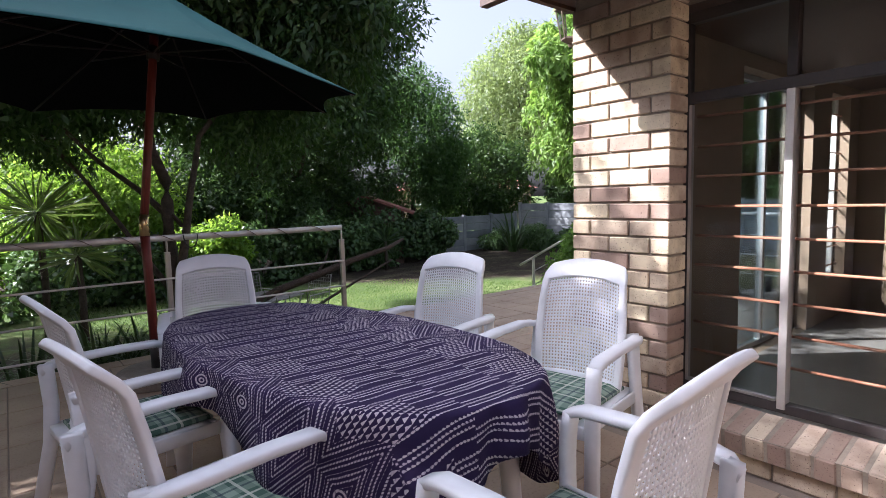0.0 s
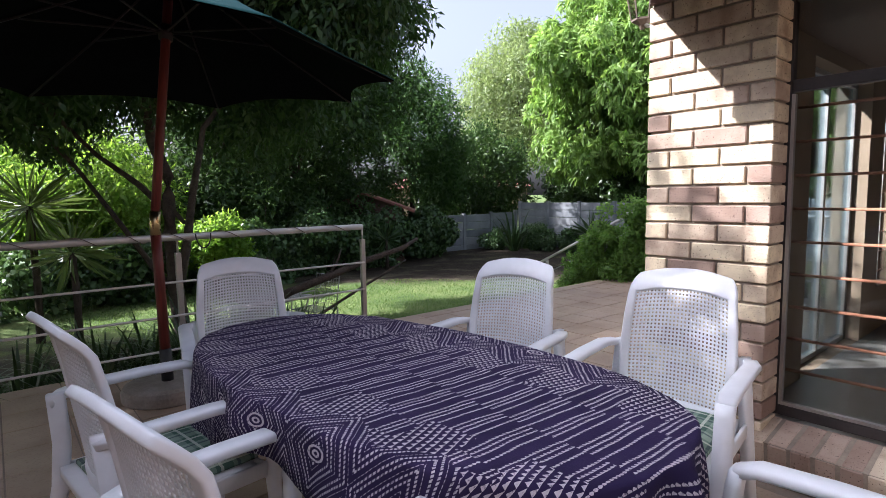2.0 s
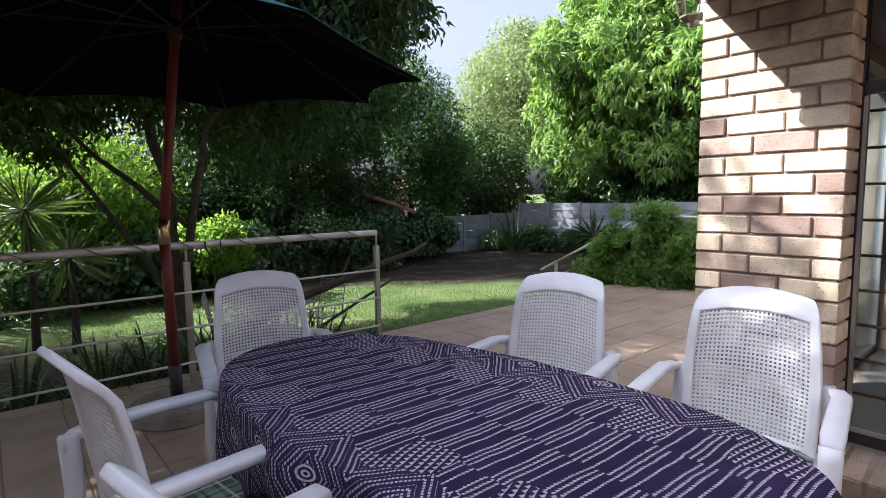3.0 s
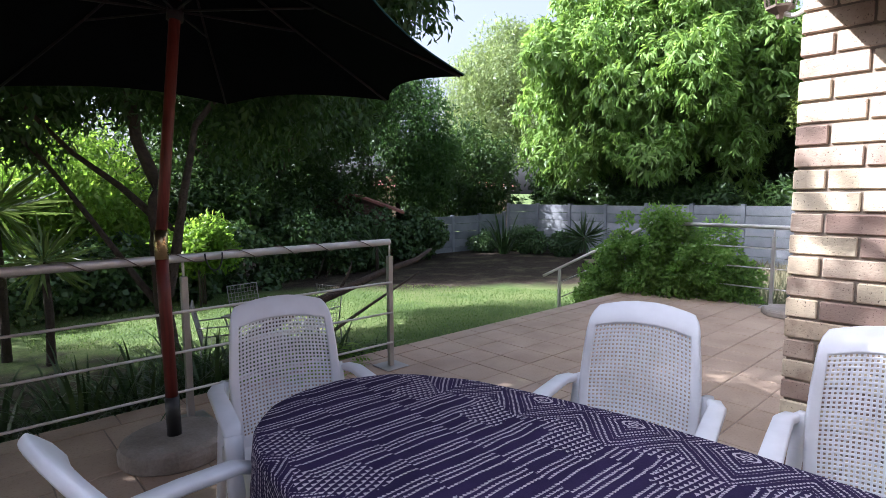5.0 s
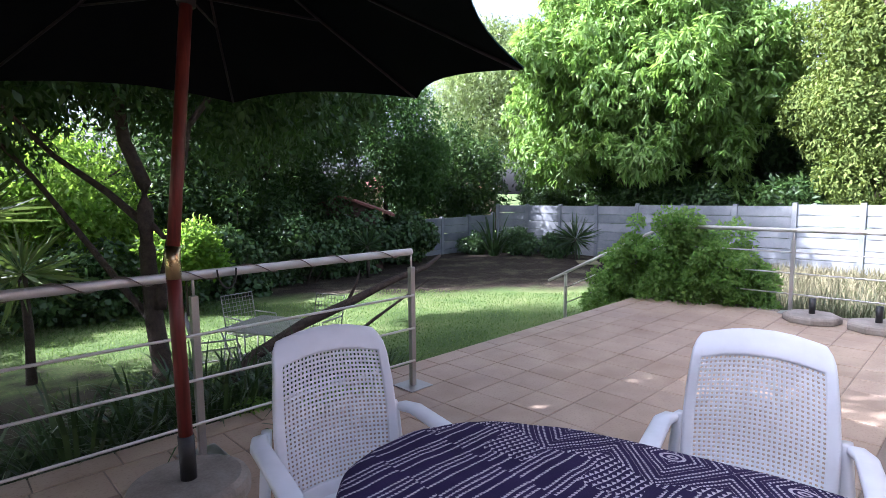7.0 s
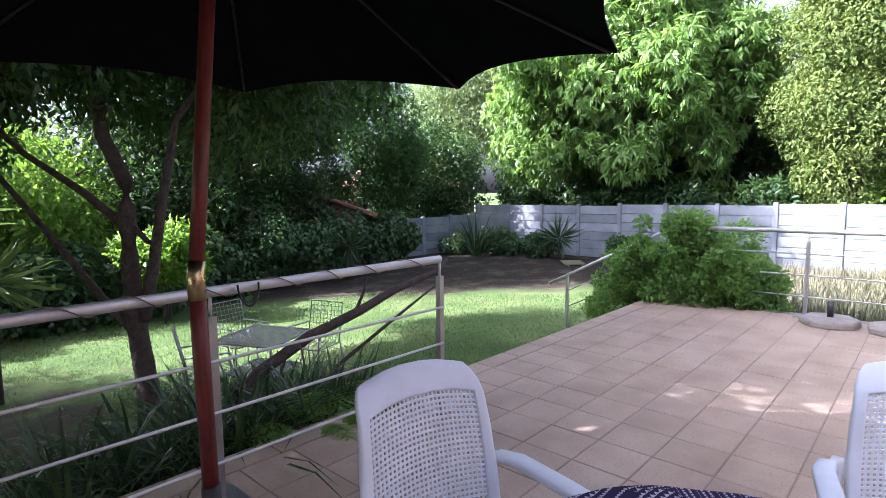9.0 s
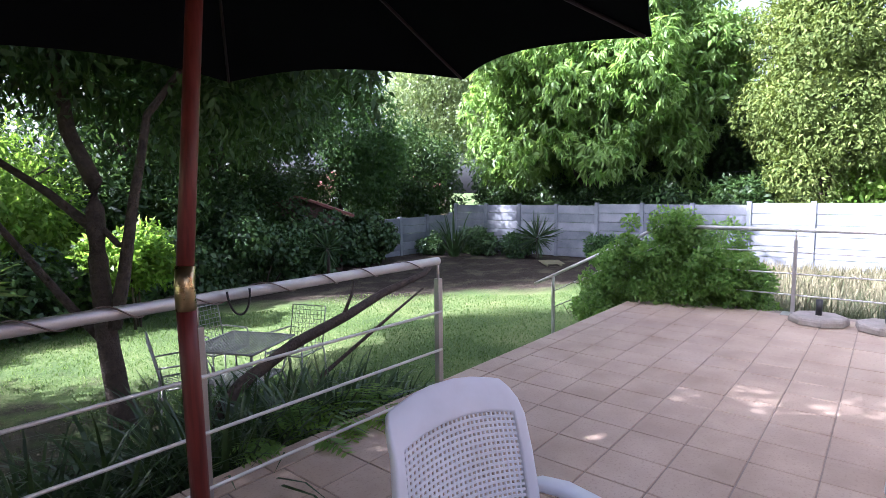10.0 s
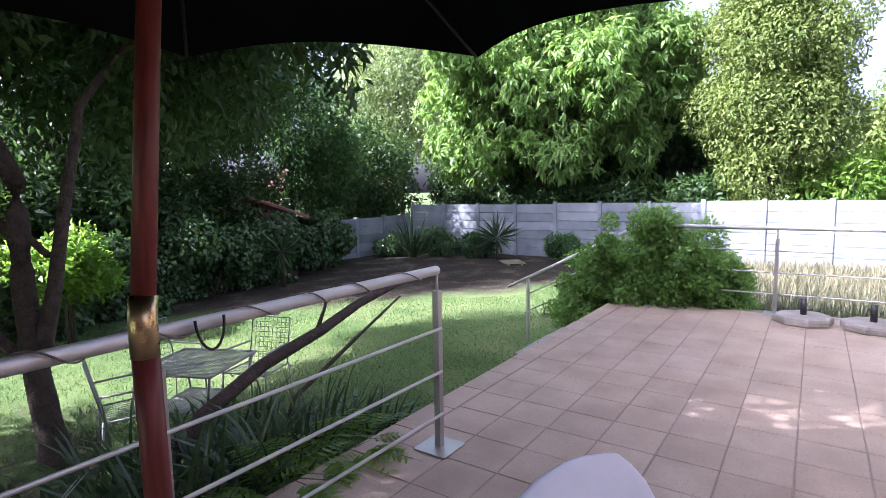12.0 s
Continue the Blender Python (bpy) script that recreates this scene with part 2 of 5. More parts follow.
def ground_material():
    """Lawn over most of it, bare mulch beds towards the boundary and under the tree."""
    m = Nodes("lawn_ground")
    v = m.coords("World")
    sep = m.put("ShaderNodeSeparateXYZ")
    m.set(sep, "i0", v)
    x, y = sep.outputs[0], sep.outputs[1]
    n = m.noise(0.8, 6, v)
    g = m.ramp(m.math("ADD", m.math("MULTIPLY", n, 0.6), m.math("MULTIPLY", m.noise(25, 4, v), 0.4)), (0.3, (0.03, 0.06, 0.018)), (0.5, (0.09, 0.135, 0.04)), (0.72, (0.20, 0.22, 0.09)))
    soil = m.ramp(m.noise(6, 6, v, 0.7), (0.3, (0.014, 0.011, 0.008)), (0.7, (0.05, 0.037, 0.027)))
    litter = m.ramp(m.math("ADD", m.math("MULTIPLY", m.noise(1.3, 4, v), 0.6), m.math("MULTIPLY", m.noise(38, 3, v), 0.4)), (0.52, 0.0), (0.62, 0.8))
    soil = m.mix(litter, soil, rgb(0.11, 0.10, 0.06))
    edge = m.math("ADD", m.math("MULTIPLY", m.math("SUBTRACT", n, 0.5), 2.5), 0.0)
    far = m.math("ADD", m.math("ADD", m.math("MULTIPLY", x, 0.60), m.math("MULTIPLY", y, 0.80)), edge)
    bed = m.ramp(m.math("SUBTRACT", far, 14.3), (0.0, 0.0), (0.9, 1.0))
    # worn patch round the tree
    ax, ay = m.math("SUBTRACT", x, 0.4), m.math("SUBTRACT", y, 8.2)
    rad = m.math("MULTIPLY", m.math("SQRT", m.math("ADD", m.math("MULTIPLY", ax, ax), m.math("MULTIPLY", ay, ay))), 0.26)
    worn = m.ramp(m.math("ADD", rad, m.math("MULTIPLY", m.math("SUBTRACT", m.noise(2.5, 5, v), 0.5), 1.6)), (0.45, 0.9), (0.85, 0.0))
    beyond = m.math("GREATER_THAN", x, 19.0)
    bed = m.math("MULTIPLY", m.math("MAXIMUM", bed, worn), m.math("SUBTRACT", 1.0, beyond))
    col = m.mix(bed, g, soil)
    return m.finish(col, 0.95, 0, m.bump(m.noise(60, 5, v), 0.6, 0.03), 0.15)


def stripe_wood(name, dark, light, rough=0.5):
    m = Nodes(name)
    v = m.coords("Object")
    mp = m.put("ShaderNodeMapping", Scale=(60, 60, 4))
    m.set(mp, "Vector", v)
    f = m.noise(1.0, 5, mp.outputs[0])
    return m.finish(m.ramp(f, (0.3, dark), (0.7, light)), m.math("ADD", rough - 0.1, m.math("MULTIPLY", f, 0.25)), 0, m.bump(f, 0.15, 0.002))


SILL_BRICK = brick_material("sill_brick", 0.42)
PLASTIC, BRICK, TILE, CLOTH, TARTAN, GROUND = plastic_material(), brick_material(), tile_material(), cloth_material(), tartan_material(), ground_material()
MORTAR = surface("mortar", (0.18, 0.145, 0.115), (0.32, 0.27, 0.21), 8, 0.95, 90, 0.5)
GROUT = surface("tile_grout", (0.22, 0.175, 0.14), (0.31, 0.255, 0.21), 3, 0.95, 70, 0.4, which="World")
CONCRETE = surface("concrete", (0.24, 0.225, 0.20), (0.40, 0.385, 0.36), 5, 0.9, 90, 0.5)
STONE = surface("weathered_stone", (0.17, 0.145, 0.12), (0.36, 0.32, 0.28), 7, 0.9, 70, 0.6)
PRECAST = surface("painted_precast", (0.12, 0.132, 0.145), (0.27, 0.283, 0.292), 1.6, 0.8, 40, 0.4, which="World", objrand=0.25)
WHITE_PAINT = surface("white_paint", (0.72, 0.72, 0.70), (0.85, 0.85, 0.83), 3, 0.55, 60, 0.2)
STEEL = surface("brushed_steel", (0.52, 0.49, 0.47), (0.72, 0.69, 0.66), 4, 0.48, 220, 0.08, 0.001, metal=0.7)
ALU = surface("aluminium_post", (0.34, 0.33, 0.32), (0.52, 0.51, 0.49), 4, 0.42, 150, 0.08, 0.001, metal=0.85)
DARK_STEEL = surface("dark_frame_paint", (0.022, 0.018, 0.018), (0.045, 0.038, 0.036), 6, 0.45, 120, 0.1)
BLACK = surface("black_iron", (0.012, 0.012, 0.013), (0.03, 0.03, 0.03), 10, 0.5, 120, 0.2)
BAR_PAINT = surface("burglar_bar_paint", (0.33, 0.13, 0.08), (0.48, 0.22, 0.14), 10, 0.45, 120, 0.1)
GREEN_FABRIC = surface("umbrella_canvas", (0.016, 0.085, 0.082), (0.03, 0.13, 0.125), 3, 0.75, 400, 0.3, 0.002, spec=0.3)
RED_WOOD = stripe_wood("red_stained_wood", (0.085, 0.013, 0.010), (0.19, 0.032, 0.024), 0.42)
DARK_WOOD = stripe_wood("dark_timber", (0.04, 0.02, 0.012), (0.10, 0.05, 0.03), 0.6)
# canvas seen from below: its shade is put into this near-black colour
SHADED_UNDERSIDE = surface("shaded_canopy_underside", (0.004, 0.0045, 0.005), (0.007, 0.008, 0.009), 3, 0.95, 300, 0.2, spec=0.02)
# red wood darkened to near black: the shade under the canopy painted in
SHADED_RIB_WOOD = stripe_wood("shaded_red_rib", (0.008, 0.003, 0.0025), (0.016, 0.005, 0.004), 0.6)
BRONZE = surface("bronze_paint", (0.10, 0.075, 0.055), (0.19, 0.15, 0.12), 12, 0.5, 120, 0.1)
BRASS = surface("brass", (0.50, 0.37, 0.18), (0.68, 0.52, 0.28), 20, 0.28, 200, 0.05, metal=1.0)
PLASTER = surface("plaster", (0.22, 0.16, 0.11), (0.32, 0.24, 0.17), 2, 0.9, 50, 0.3)
INNER_FLOOR = surface("inside_floor", (0.15, 0.14, 0.13), (0.24, 0.23, 0.21), 2, 0.35, 60, 0.1)
BARK = surface("bark", (0.030, 0.022, 0.016), (0.095, 0.07, 0.05), 14, 0.95, 50, 1.0, 0.02)
ROOF_TILE = surface("roof_tile", (0.16, 0.06, 0.045), (0.30, 0.12, 0.09), 3, 0.85, 30, 0.4, island=0.3)
RUBBER_CABLE = surface("grey_cable", (0.14, 0.115, 0.10), (0.24, 0.20, 0.18), 30, 0.6, 100, 0.1)
STRAW = surface("dry_grass", (0.085, 0.078, 0.04), (0.18, 0.163, 0.09), 4, 0.9, 60, 0.3, island=0.8)
GLASS = glass_material("window_glass")
BLUE_GLASS = glass_material("door_glass", (0.80, 0.90, 0.95))
LEAF_BIG = leaf_material("leaf_big_tree", (0.12, 0.22, 0.05), (0.21, 0.34, 0.085), (0.31, 0.43, 0.155), 0.36, 0.48)
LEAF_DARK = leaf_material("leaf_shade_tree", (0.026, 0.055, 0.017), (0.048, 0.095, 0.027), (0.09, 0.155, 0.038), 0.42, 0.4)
LEAF_LIME = leaf_material("leaf_lime", (0.085, 0.18, 0.025), (0.18, 0.31, 0.045), (0.31, 0.44, 0.09), 0.45, 0.62)
LEAF_MID = leaf_material("leaf_mid", (0.035, 0.085, 0.025), (0.068, 0.14, 0.04), (0.115, 0.205, 0.065), 0.45, 0.45)
LEAF_LAVENDER = leaf_material("leaf_lavender", (0.05, 0.065, 0.035), (0.095, 0.115, 0.06), (0.155, 0.17, 0.10), 0.6, 0.35)
LEAF_PALE = leaf_material("leaf_pale", (0.13, 0.19, 0.08), (0.21, 0.28, 0.12), (0.29, 0.35, 0.19), 0.4, 0.48)
LEAF_IVY = leaf_material("leaf_ivy", (0.038, 0.078, 0.03), (0.068, 0.13, 0.044), (0.115, 0.185, 0.06), 0.36, 0.25)
LEAF_BUSH = leaf_material("leaf_bush", (0.10, 0.20, 0.04), (0.18, 0.32, 0.07), (0.28, 0.42, 0.115), 0.38, 0.52)
LEAF_BLADE = leaf_material("leaf_blade", (0.022, 0.045, 0.016), (0.040, 0.078, 0.026), (0.075, 0.12, 0.04), 0.32, 0.25)
LEAF_CONIFER = leaf_material("leaf_conifer", (0.07, 0.108, 0.022), (0.13, 0.18, 0.04), (0.20, 0.25, 0.062), 0.8, 0.36)
GRASS = leaf_material("grass_blade", (0.035, 0.085, 0.022), (0.095, 0.17, 0.042), (0.24, 0.29, 0.10), 0.55, 0.5)


# ---- building helpers ----
def part(name, bm, material, parent=None, label="", smooth=False):
    """Links a bmesh as one mesh object, under parent if one is given."""
    me = bpy.data.meshes.new(name)
    bm.normal_update()
    bm.to_mesh(me)
    bm.free()
    me.materials.append(material)
    if smooth:
        me.polygons.foreach_set("use_smooth", [True] * len(me.polygons))
    ob = new(name, me)
    ob.parent = parent
    if label:
        ob["label"] = label
    return ob


def thing(name, m, label, category, group="", kind=""):
    ob = new(name)
    ob.empty_display_size = 0.1
    ob.matrix_world = m
    return tagged(ob, label, category, group, kind)


def block(bm, lo, hi, bevel=0.0, m=None):
    """A box from corner to corner, its edges rounded off by bevel."""
    lo, hi = Vector(lo), Vector(hi)
    made = bmesh.ops.create_cube(bm, size=1.0, matrix=Matrix.LocRotScale((lo + hi) / 2, None, hi - lo))
    vs = made["verts"]
    if bevel:
        es = list({e for v in vs for e in v.link_edges})
        r = bmesh.ops.bevel(bm, geom=es, offset=bevel, segments=2, affect="EDGES", profile=0.6)
        vs = list({v for f in r["faces"] for v in f.verts} | {v for v in vs if v.is_valid})
    if m is not None:
        bmesh.ops.transform(bm, matrix=m, verts=vs)
    return bm


def box(lo, hi, bevel=0.0, m=None):
    return block(bmesh.new(), lo, hi, bevel, m)


def sweep(bm, pts, radii, sides=10, flat=1.0, cap=True, up=Vector((0, 0, 1))):
    """A tube along pts; radii: one radius or one for each point; flat: its height over its width."""
    pts = [Vector(p) for p in pts]
    if isinstance(radii, (int, float)):
        radii = [radii] * len(pts)
    rings = []
    for i, p in enumerate(pts):
        d = (pts[min(i + 1, len(pts) - 1)] - pts[max(i - 1, 0)]).normalized()
        side = d.cross(up)
        if side.length < 1e-3:
            side = d.cross(Vector((0, 1, 0)))
        side.normalize()
        top = side.cross(d).normalized()
        rings.append([bm.verts.new(p + radii[i] * (math.cos(a) * side + flat * math.sin(a) * top)) for a in (2 * math.pi * k / sides for k in range(sides))])
    for a, b in zip(rings, rings[1:]):
        for k in range(sides):
            bm.faces.new((a[k], a[(k + 1) % sides], b[(k + 1) % sides], b[k]))
    if cap:
        bm.faces.new(rings[0][::-1])
        bm.faces.new(rings[-1])
    return bm


def strap(bm, pts, width, thick, across):
    """A flat bar with rounded edges along pts; across: the direction of its width."""
    across = Vector(across).normalized()
    rings = []
    prof = [(-1, -.5), (-.8, -1), (.8, -1), (1, -.5), (1, .5), (.8, 1), (-.8, 1), (-1, .5)]
    pts = [Vector(p) for p in pts]
    for i, p in enumerate(pts):
        d = (pts[min(i + 1, len(pts) - 1)] - pts[max(i - 1, 0)]).normalized()
        n = d.cross(across).normalized()
        w = width[i] if isinstance(width, (list, tuple)) else width
        rings.append([bm.verts.new(p + across * a * w / 2 + n * b * thick / 2) for a, b in prof])
    for a, b in zip(rings, rings[1:]):
        for k in range(8):
            bm.faces.new((a[k], a[(k + 1) % 8], b[(k + 1) % 8], b[k]))
    bm.faces.new(rings[0][::-1])
    bm.faces.new(rings[-1])
    return bm


def bezier(p0, p1, p2, n=8):
    p0, p1, p2 = Vector(p0), Vector(p1), Vector(p2)
    return [(1 - s) ** 2 * p0 + 2 * s * (1 - s) * p1 + s * s * p2 for s in (i / n for i in range(n + 1))]


def quads(name, corners, material, parent=None, smooth=False):
    """One mesh from an array of quads (n, 4, 3)."""
    n = len(corners)
    me = bpy.data.meshes.new(name)
    me.vertices.add(4 * n)
    me.vertices.foreach_set("co", np.ascontiguousarray(corners, dtype=np.float32).ravel())
    me.loops.add(4 * n)
    me.loops.foreach_set("vertex_index", np.arange(4 * n, dtype=np.int32))
    me.polygons.add(n)
    me.polygons.foreach_set("loop_start", np.arange(0, 4 * n, 4, dtype=np.int32))
    me.update(calc_edges=True)
    me.materials.append(material)
    ob = new(name, me)
    ob.parent = parent
    return ob


RNG = np.random.default_rng(7)


def unit(v):
    return v / np.maximum(np.linalg.norm(v, axis=1, keepdims=True), 1e-6)


def leaf_quads(at, way, length, width, rng=RNG, fold=0.25, face=None):
    """Pointed leaves: at (n, 3) their stalks, way (n, 3) where they point, face (n, 3) where their upper sides look."""
    n = len(at)
    way = unit(way)
    side = unit(np.cross(way, rng.normal(size=(n, 3)) if face is None else face))
    nor = np.cross(side, way)
    L = (length * rng.uniform(0.65, 1.25, n))[:, None]
    W = L * (width / length) * rng.uniform(0.8, 1.2, n)[:, None]
    mid = at + way * L * 0.45 + nor * W * fold
    tip = at + way * L - nor * L * 0.12
    return np.stack([at, mid + side * W / 2, tip, mid - side * W / 2], axis=1)


def crown_points(blobs, count, rng=RNG, inner=0.55, squash=1.0):
    """Points and outward ways in the outer part of blobs (x, y, z, radius)."""
    b = np.array(blobs, dtype=float)
    w = b[:, 3] ** 2
    pick = rng.choice(len(b), size=count, p=w / w.sum())
    d = unit(rng.normal(size=(count, 3)))
    r = b[pick, 3] * (inner + (1 - inner) * rng.random(count) ** 0.6)
    p = b[pick, :3] + d * r[:, None] * np.array([1, 1, squash])
    return p, d


def blob_crown(center, radii, n, size, rng, low=-0.6):
    """Blobs scattered over an ellipsoid, so that its outline is uneven."""
    out = []
    c, R = np.array(center, float), np.array(radii, float)
    k = 0
    while len(out) < n and k < 20000:
        k += 1
        d = rng.normal(size=3)
        d /= np.linalg.norm(d)
        if d[2] < low:
            continue
        q = c + d * R * rng.uniform(0.55, 0.95)
        out.append((*q, size * rng.uniform(0.6, 1.35)))
    return out


# ---- the ground and the terrace ----
LAWN = -0.75
FRONT, HOUSE_X, END_Y = 5.98, 3.03, 2.865


def ground_z(x, y):
    """The lawn falls a little towards the far corner."""
    far = min(1.0, max(0.0, (0.55 * x + 0.83 * y - 10) / 9))
    return LAWN - 0.22 * far


def build_ground():
    bm = bmesh.new()
    axis = [-900, -300, -120, -60, -30, -15, -8, -4, 0, 2, 4, 6, 8, 10, 12, 14, 16, 18, 20, 24, 30, 45, 80, 150, 300, 900]
    grid = [[bm.verts.new((x, y, ground_z(x, y))) for x in axis] for y in axis]
    for j in range(len(axis) - 1):
        for i in range(len(axis) - 1):
            bm.faces.new((grid[j][i], grid[j][i + 1], grid[j + 1][i + 1], grid[j + 1][i]))
    tagged(part("ground", bm, GROUND, None, "", True), "patchy green lawn with bare brown beds", "lawn", "", "structure")


def build_terrace():
    slab = part("terrace_floor", box((-6, -6, LAWN - 0.3), (7.78, FRONT, -0.005)), GROUT)
    tagged(slab, "raised terrace paved in pinkish-beige square tiles", "terrace", "", "structure")
    return slab


build_ground()
TERRACE = build_terrace()


# ---- the house ----
def build_house():
    w = part("wall_west", box((HOUSE_X + 0.012, 2.362, -0.6), (HOUSE_X + 0.24, END_Y - 0.012, 2.6)), MORTAR)
    tagged(w, "multi-toned brown face-brick house wall", "wall", "", "structure")
    bm = bmesh.new()
    block(bm, (HOUSE_X + 0.012, -6, 2.16), (HOUSE_X + 0.24, 2.348, 2.6))
    block(bm, (HOUSE_X + 0.012, -6, -0.6), (HOUSE_X + 0.24, 2.348, 0.12))
    block(bm, (HOUSE_X + 0.012, -6, 0.12), (HOUSE_X + 0.24, -0.6, 2.16))
    part("wall_around_window", bm, MORTAR, w)
    part("pier_mortar", box((HOUSE_X + 0.012, 2.317, 0.26), (HOUSE_X + 0.155, 2.361, 2.155)), MORTAR, w)
    # end wall with its two openings
    e = bmesh.new()
    y0, y1 = END_Y - 0.24, END_Y
    for a, b, lo, hi in ((3.272, 4.6, -0.6, 2.6), (4.6, 6.0, 2.1, 2.6), (6.0, 6.45, -0.6, 2.6), (6.45, 7.0, 2.1, 2.6), (6.45, 7.0, -0.6, 0.4), (7.0, 7.3, -0.6, 2.6), (4.6, 6.0, -0.6, 0.0)):
        block(e, (a, y0, lo), (b, y1, hi))
    tagged(part("wall_north", e, PLASTER), "plastered end wall of the house with glazed openings", "wall", "", "structure")
    tagged(part("wall_south", box((3.272, -6, -0.6), (7.3, -5.8, 2.6)), PLASTER), "plain plastered inner wall", "wall", "", "structure")
    tagged(part("wall_east", box((7.302, -6, -0.6), (7.5, END_Y, 2.6)), PLASTER), "plain plastered inner wall", "wall", "", "structure")
    tagged(part("inside_floor", box((3.28, -5.8, -0.1), (7.3, y0, 0.004)), INNER_FLOOR), "grey tiled floor inside the house", "floor", "", "structure")
    tagged(part("ceiling", box((3.28, -5.8, 2.20), (7.3, y0, 2.27)), DARK_WOOD), "dark timber ceiling inside the house", "ceiling", "", "structure")
    # roof with its overhang
    roof = thing("roof", pose(0, 0, 0), "dark timber eave and tiled roof of the house", "roof", "", "structure")
    part("soffit", box((2.46, -6, 2.28), (7.6, 2.92, 2.32)), DARK_WOOD, roof)
    part("fascia", box((2.41, -6, 2.15), (2.458, 2.93, 2.42)), DARK_WOOD, roof)
    part("barge_board", box((2.46, 2.922, 2.26), (7.6, 2.955, 2.44)), DARK_WOOD, roof)
    bm = bmesh.new()
    vs = [bm.verts.new(p) for p in ((2.36, -6, 2.42), (2.36, 2.98, 2.42), (5.2, 2.98, 3.6), (5.2, -6, 3.6), (7.9, -6, 2.5), (7.9, 2.98, 2.5))]
    bm.faces.new((vs[0], vs[1], vs[2], vs[3]))
    bm.faces.new((vs[3], vs[2], vs[5], vs[4]))
    bm.faces.new((vs[1], vs[5], vs[2]))
    part("roof_covering", bm, ROOF_TILE, roof)


build_house()


# ---- window with burglar bars ----
def build_window():
    X = 3.20
    win = thing("window_1", pose(0, 0, 0), "tall dark steel-framed window with terracotta burglar bars", "window", "", "structure")
    y0, y1, z0, z1, zt = -0.6, 2.35, 0.25, 2.10, 1.70
    fr = bmesh.new()
    for a, b in ((y1 - 0.05, y1), (y0, y0 + 0.05)):
        block(fr, (X, a, z0), (X + 0.05, b, z1), 0.004)
    block(fr, (X, y0 + 0.05, z0), (X + 0.05, y1 - 0.05, z0 + 0.045), 0.004)
    block(fr, (X, y0 + 0.05, z1 - 0.05), (X + 0.05, y1 - 0.05, z1), 0.004)
    block(fr, (X + 0.002, y0 + 0.05, zt - 0.025), (X + 0.048, y1 - 0.05, zt + 0.025), 0.004)
    part("window_frame", fr, DARK_STEEL, win)
    edges = [y1, 1.86, 1.30, 0.70, 0.05, y0]
    # eave shadow put into the first mullion's materials: bright metal below, dark above
    for y in edges[1:-1]:
        part("mullion", box((X - 0.010, y - 0.017, z0 + 0.02), (X + 0.05, y + 0.017, zt - 0.027), 0.004), STEEL if y > 1.5 else DARK_STEEL, win)
        part("mullion", box((X - 0.004, y - 0.02, zt + 0.027), (X + 0.05, y + 0.02, z1 - 0.052), 0.004), DARK_STEEL, win)
    for a, b in zip(edges, edges[1:]):
        part("pane", box((X + 0.022, b + 0.03, z0 + 0.04), (X + 0.026, a - 0.03, zt - 0.03)), GLASS, win).visible_shadow = False
        part("pane", box((X + 0.022, b + 0.03, zt + 0.03), (X + 0.026, a - 0.03, z1 - 0.05)), GLASS, win).visible_shadow = False
    # thin light sash round the first pane
    s = bmesh.new()
    block(s, (X - 0.004, 1.885, z0 + 0.05), (X + 0.02, y1 - 0.052, z0 + 0.064))
    block(s, (X - 0.004, y1 - 0.066, z0 + 0.064), (X + 0.02, y1 - 0.052, zt - 0.035))
    part("sash", s, ALU, win)
    for k in range(9):
        z = 0.44 + 0.147 * k
        bar = sweep(bmesh.new(), [(X + 0.085, 2.30, z), (X + 0.085, y0 + 0.05, z)], 0.007, 6)
        part("burglar_bar", bar, BAR_PAINT, win, "terracotta-painted steel bar", True)
    return win


WINDOW = build_window()


def build_end_glazing():
    d = thing("door_1", pose(0, 0, 0), "glazed sliding door with slim aluminium frame", "door", "", "structure")
    y = END_Y - 0.14
    fr = bmesh.new()
    for x in (4.6, 5.27, 5.96):
        block(fr, (x, y, 0.0), (x + 0.04, y + 0.05, 2.1), 0.004)
    block(fr, (4.6, y, 2.06), (6.0, y + 0.05, 2.1), 0.004)
    block(fr, (4.6, y, 0.0), (6.0, y + 0.05, 0.04), 0.004)
    part("door_frame", fr, ALU, d)
    for a in (4.64, 5.31):
        part("pane", box((a, y + 0.02, 0.04), (a + 0.63, y + 0.026, 2.06)), BLUE_GLASS, d).visible_shadow = False
    w = thing("window_2", pose(0, 0, 0), "narrow barred window in the end wall", "window", "", "structure")
    fr = bmesh.new()
    for x in (6.45, 6.71, 6.97):
        block(fr, (x, y, 0.4), (x + 0.03, y + 0.05, 2.1), 0.004)
    part("window_frame", fr, WHITE_PAINT, w)
    part("pane", box((6.48, y + 0.02, 0.4), (6.97, y + 0.026, 2.1)), GLASS, w).visible_shadow = False
    for k in range(9):
        part("burglar_bar", sweep(bmesh.new(), [(6.45, y - 0.03, 0.5 + 0.18 * k), (7.0, y - 0.03, 0.5 + 0.18 * k)], 0.007, 6), BAR_PAINT, w, "", True)


build_end_glazing()


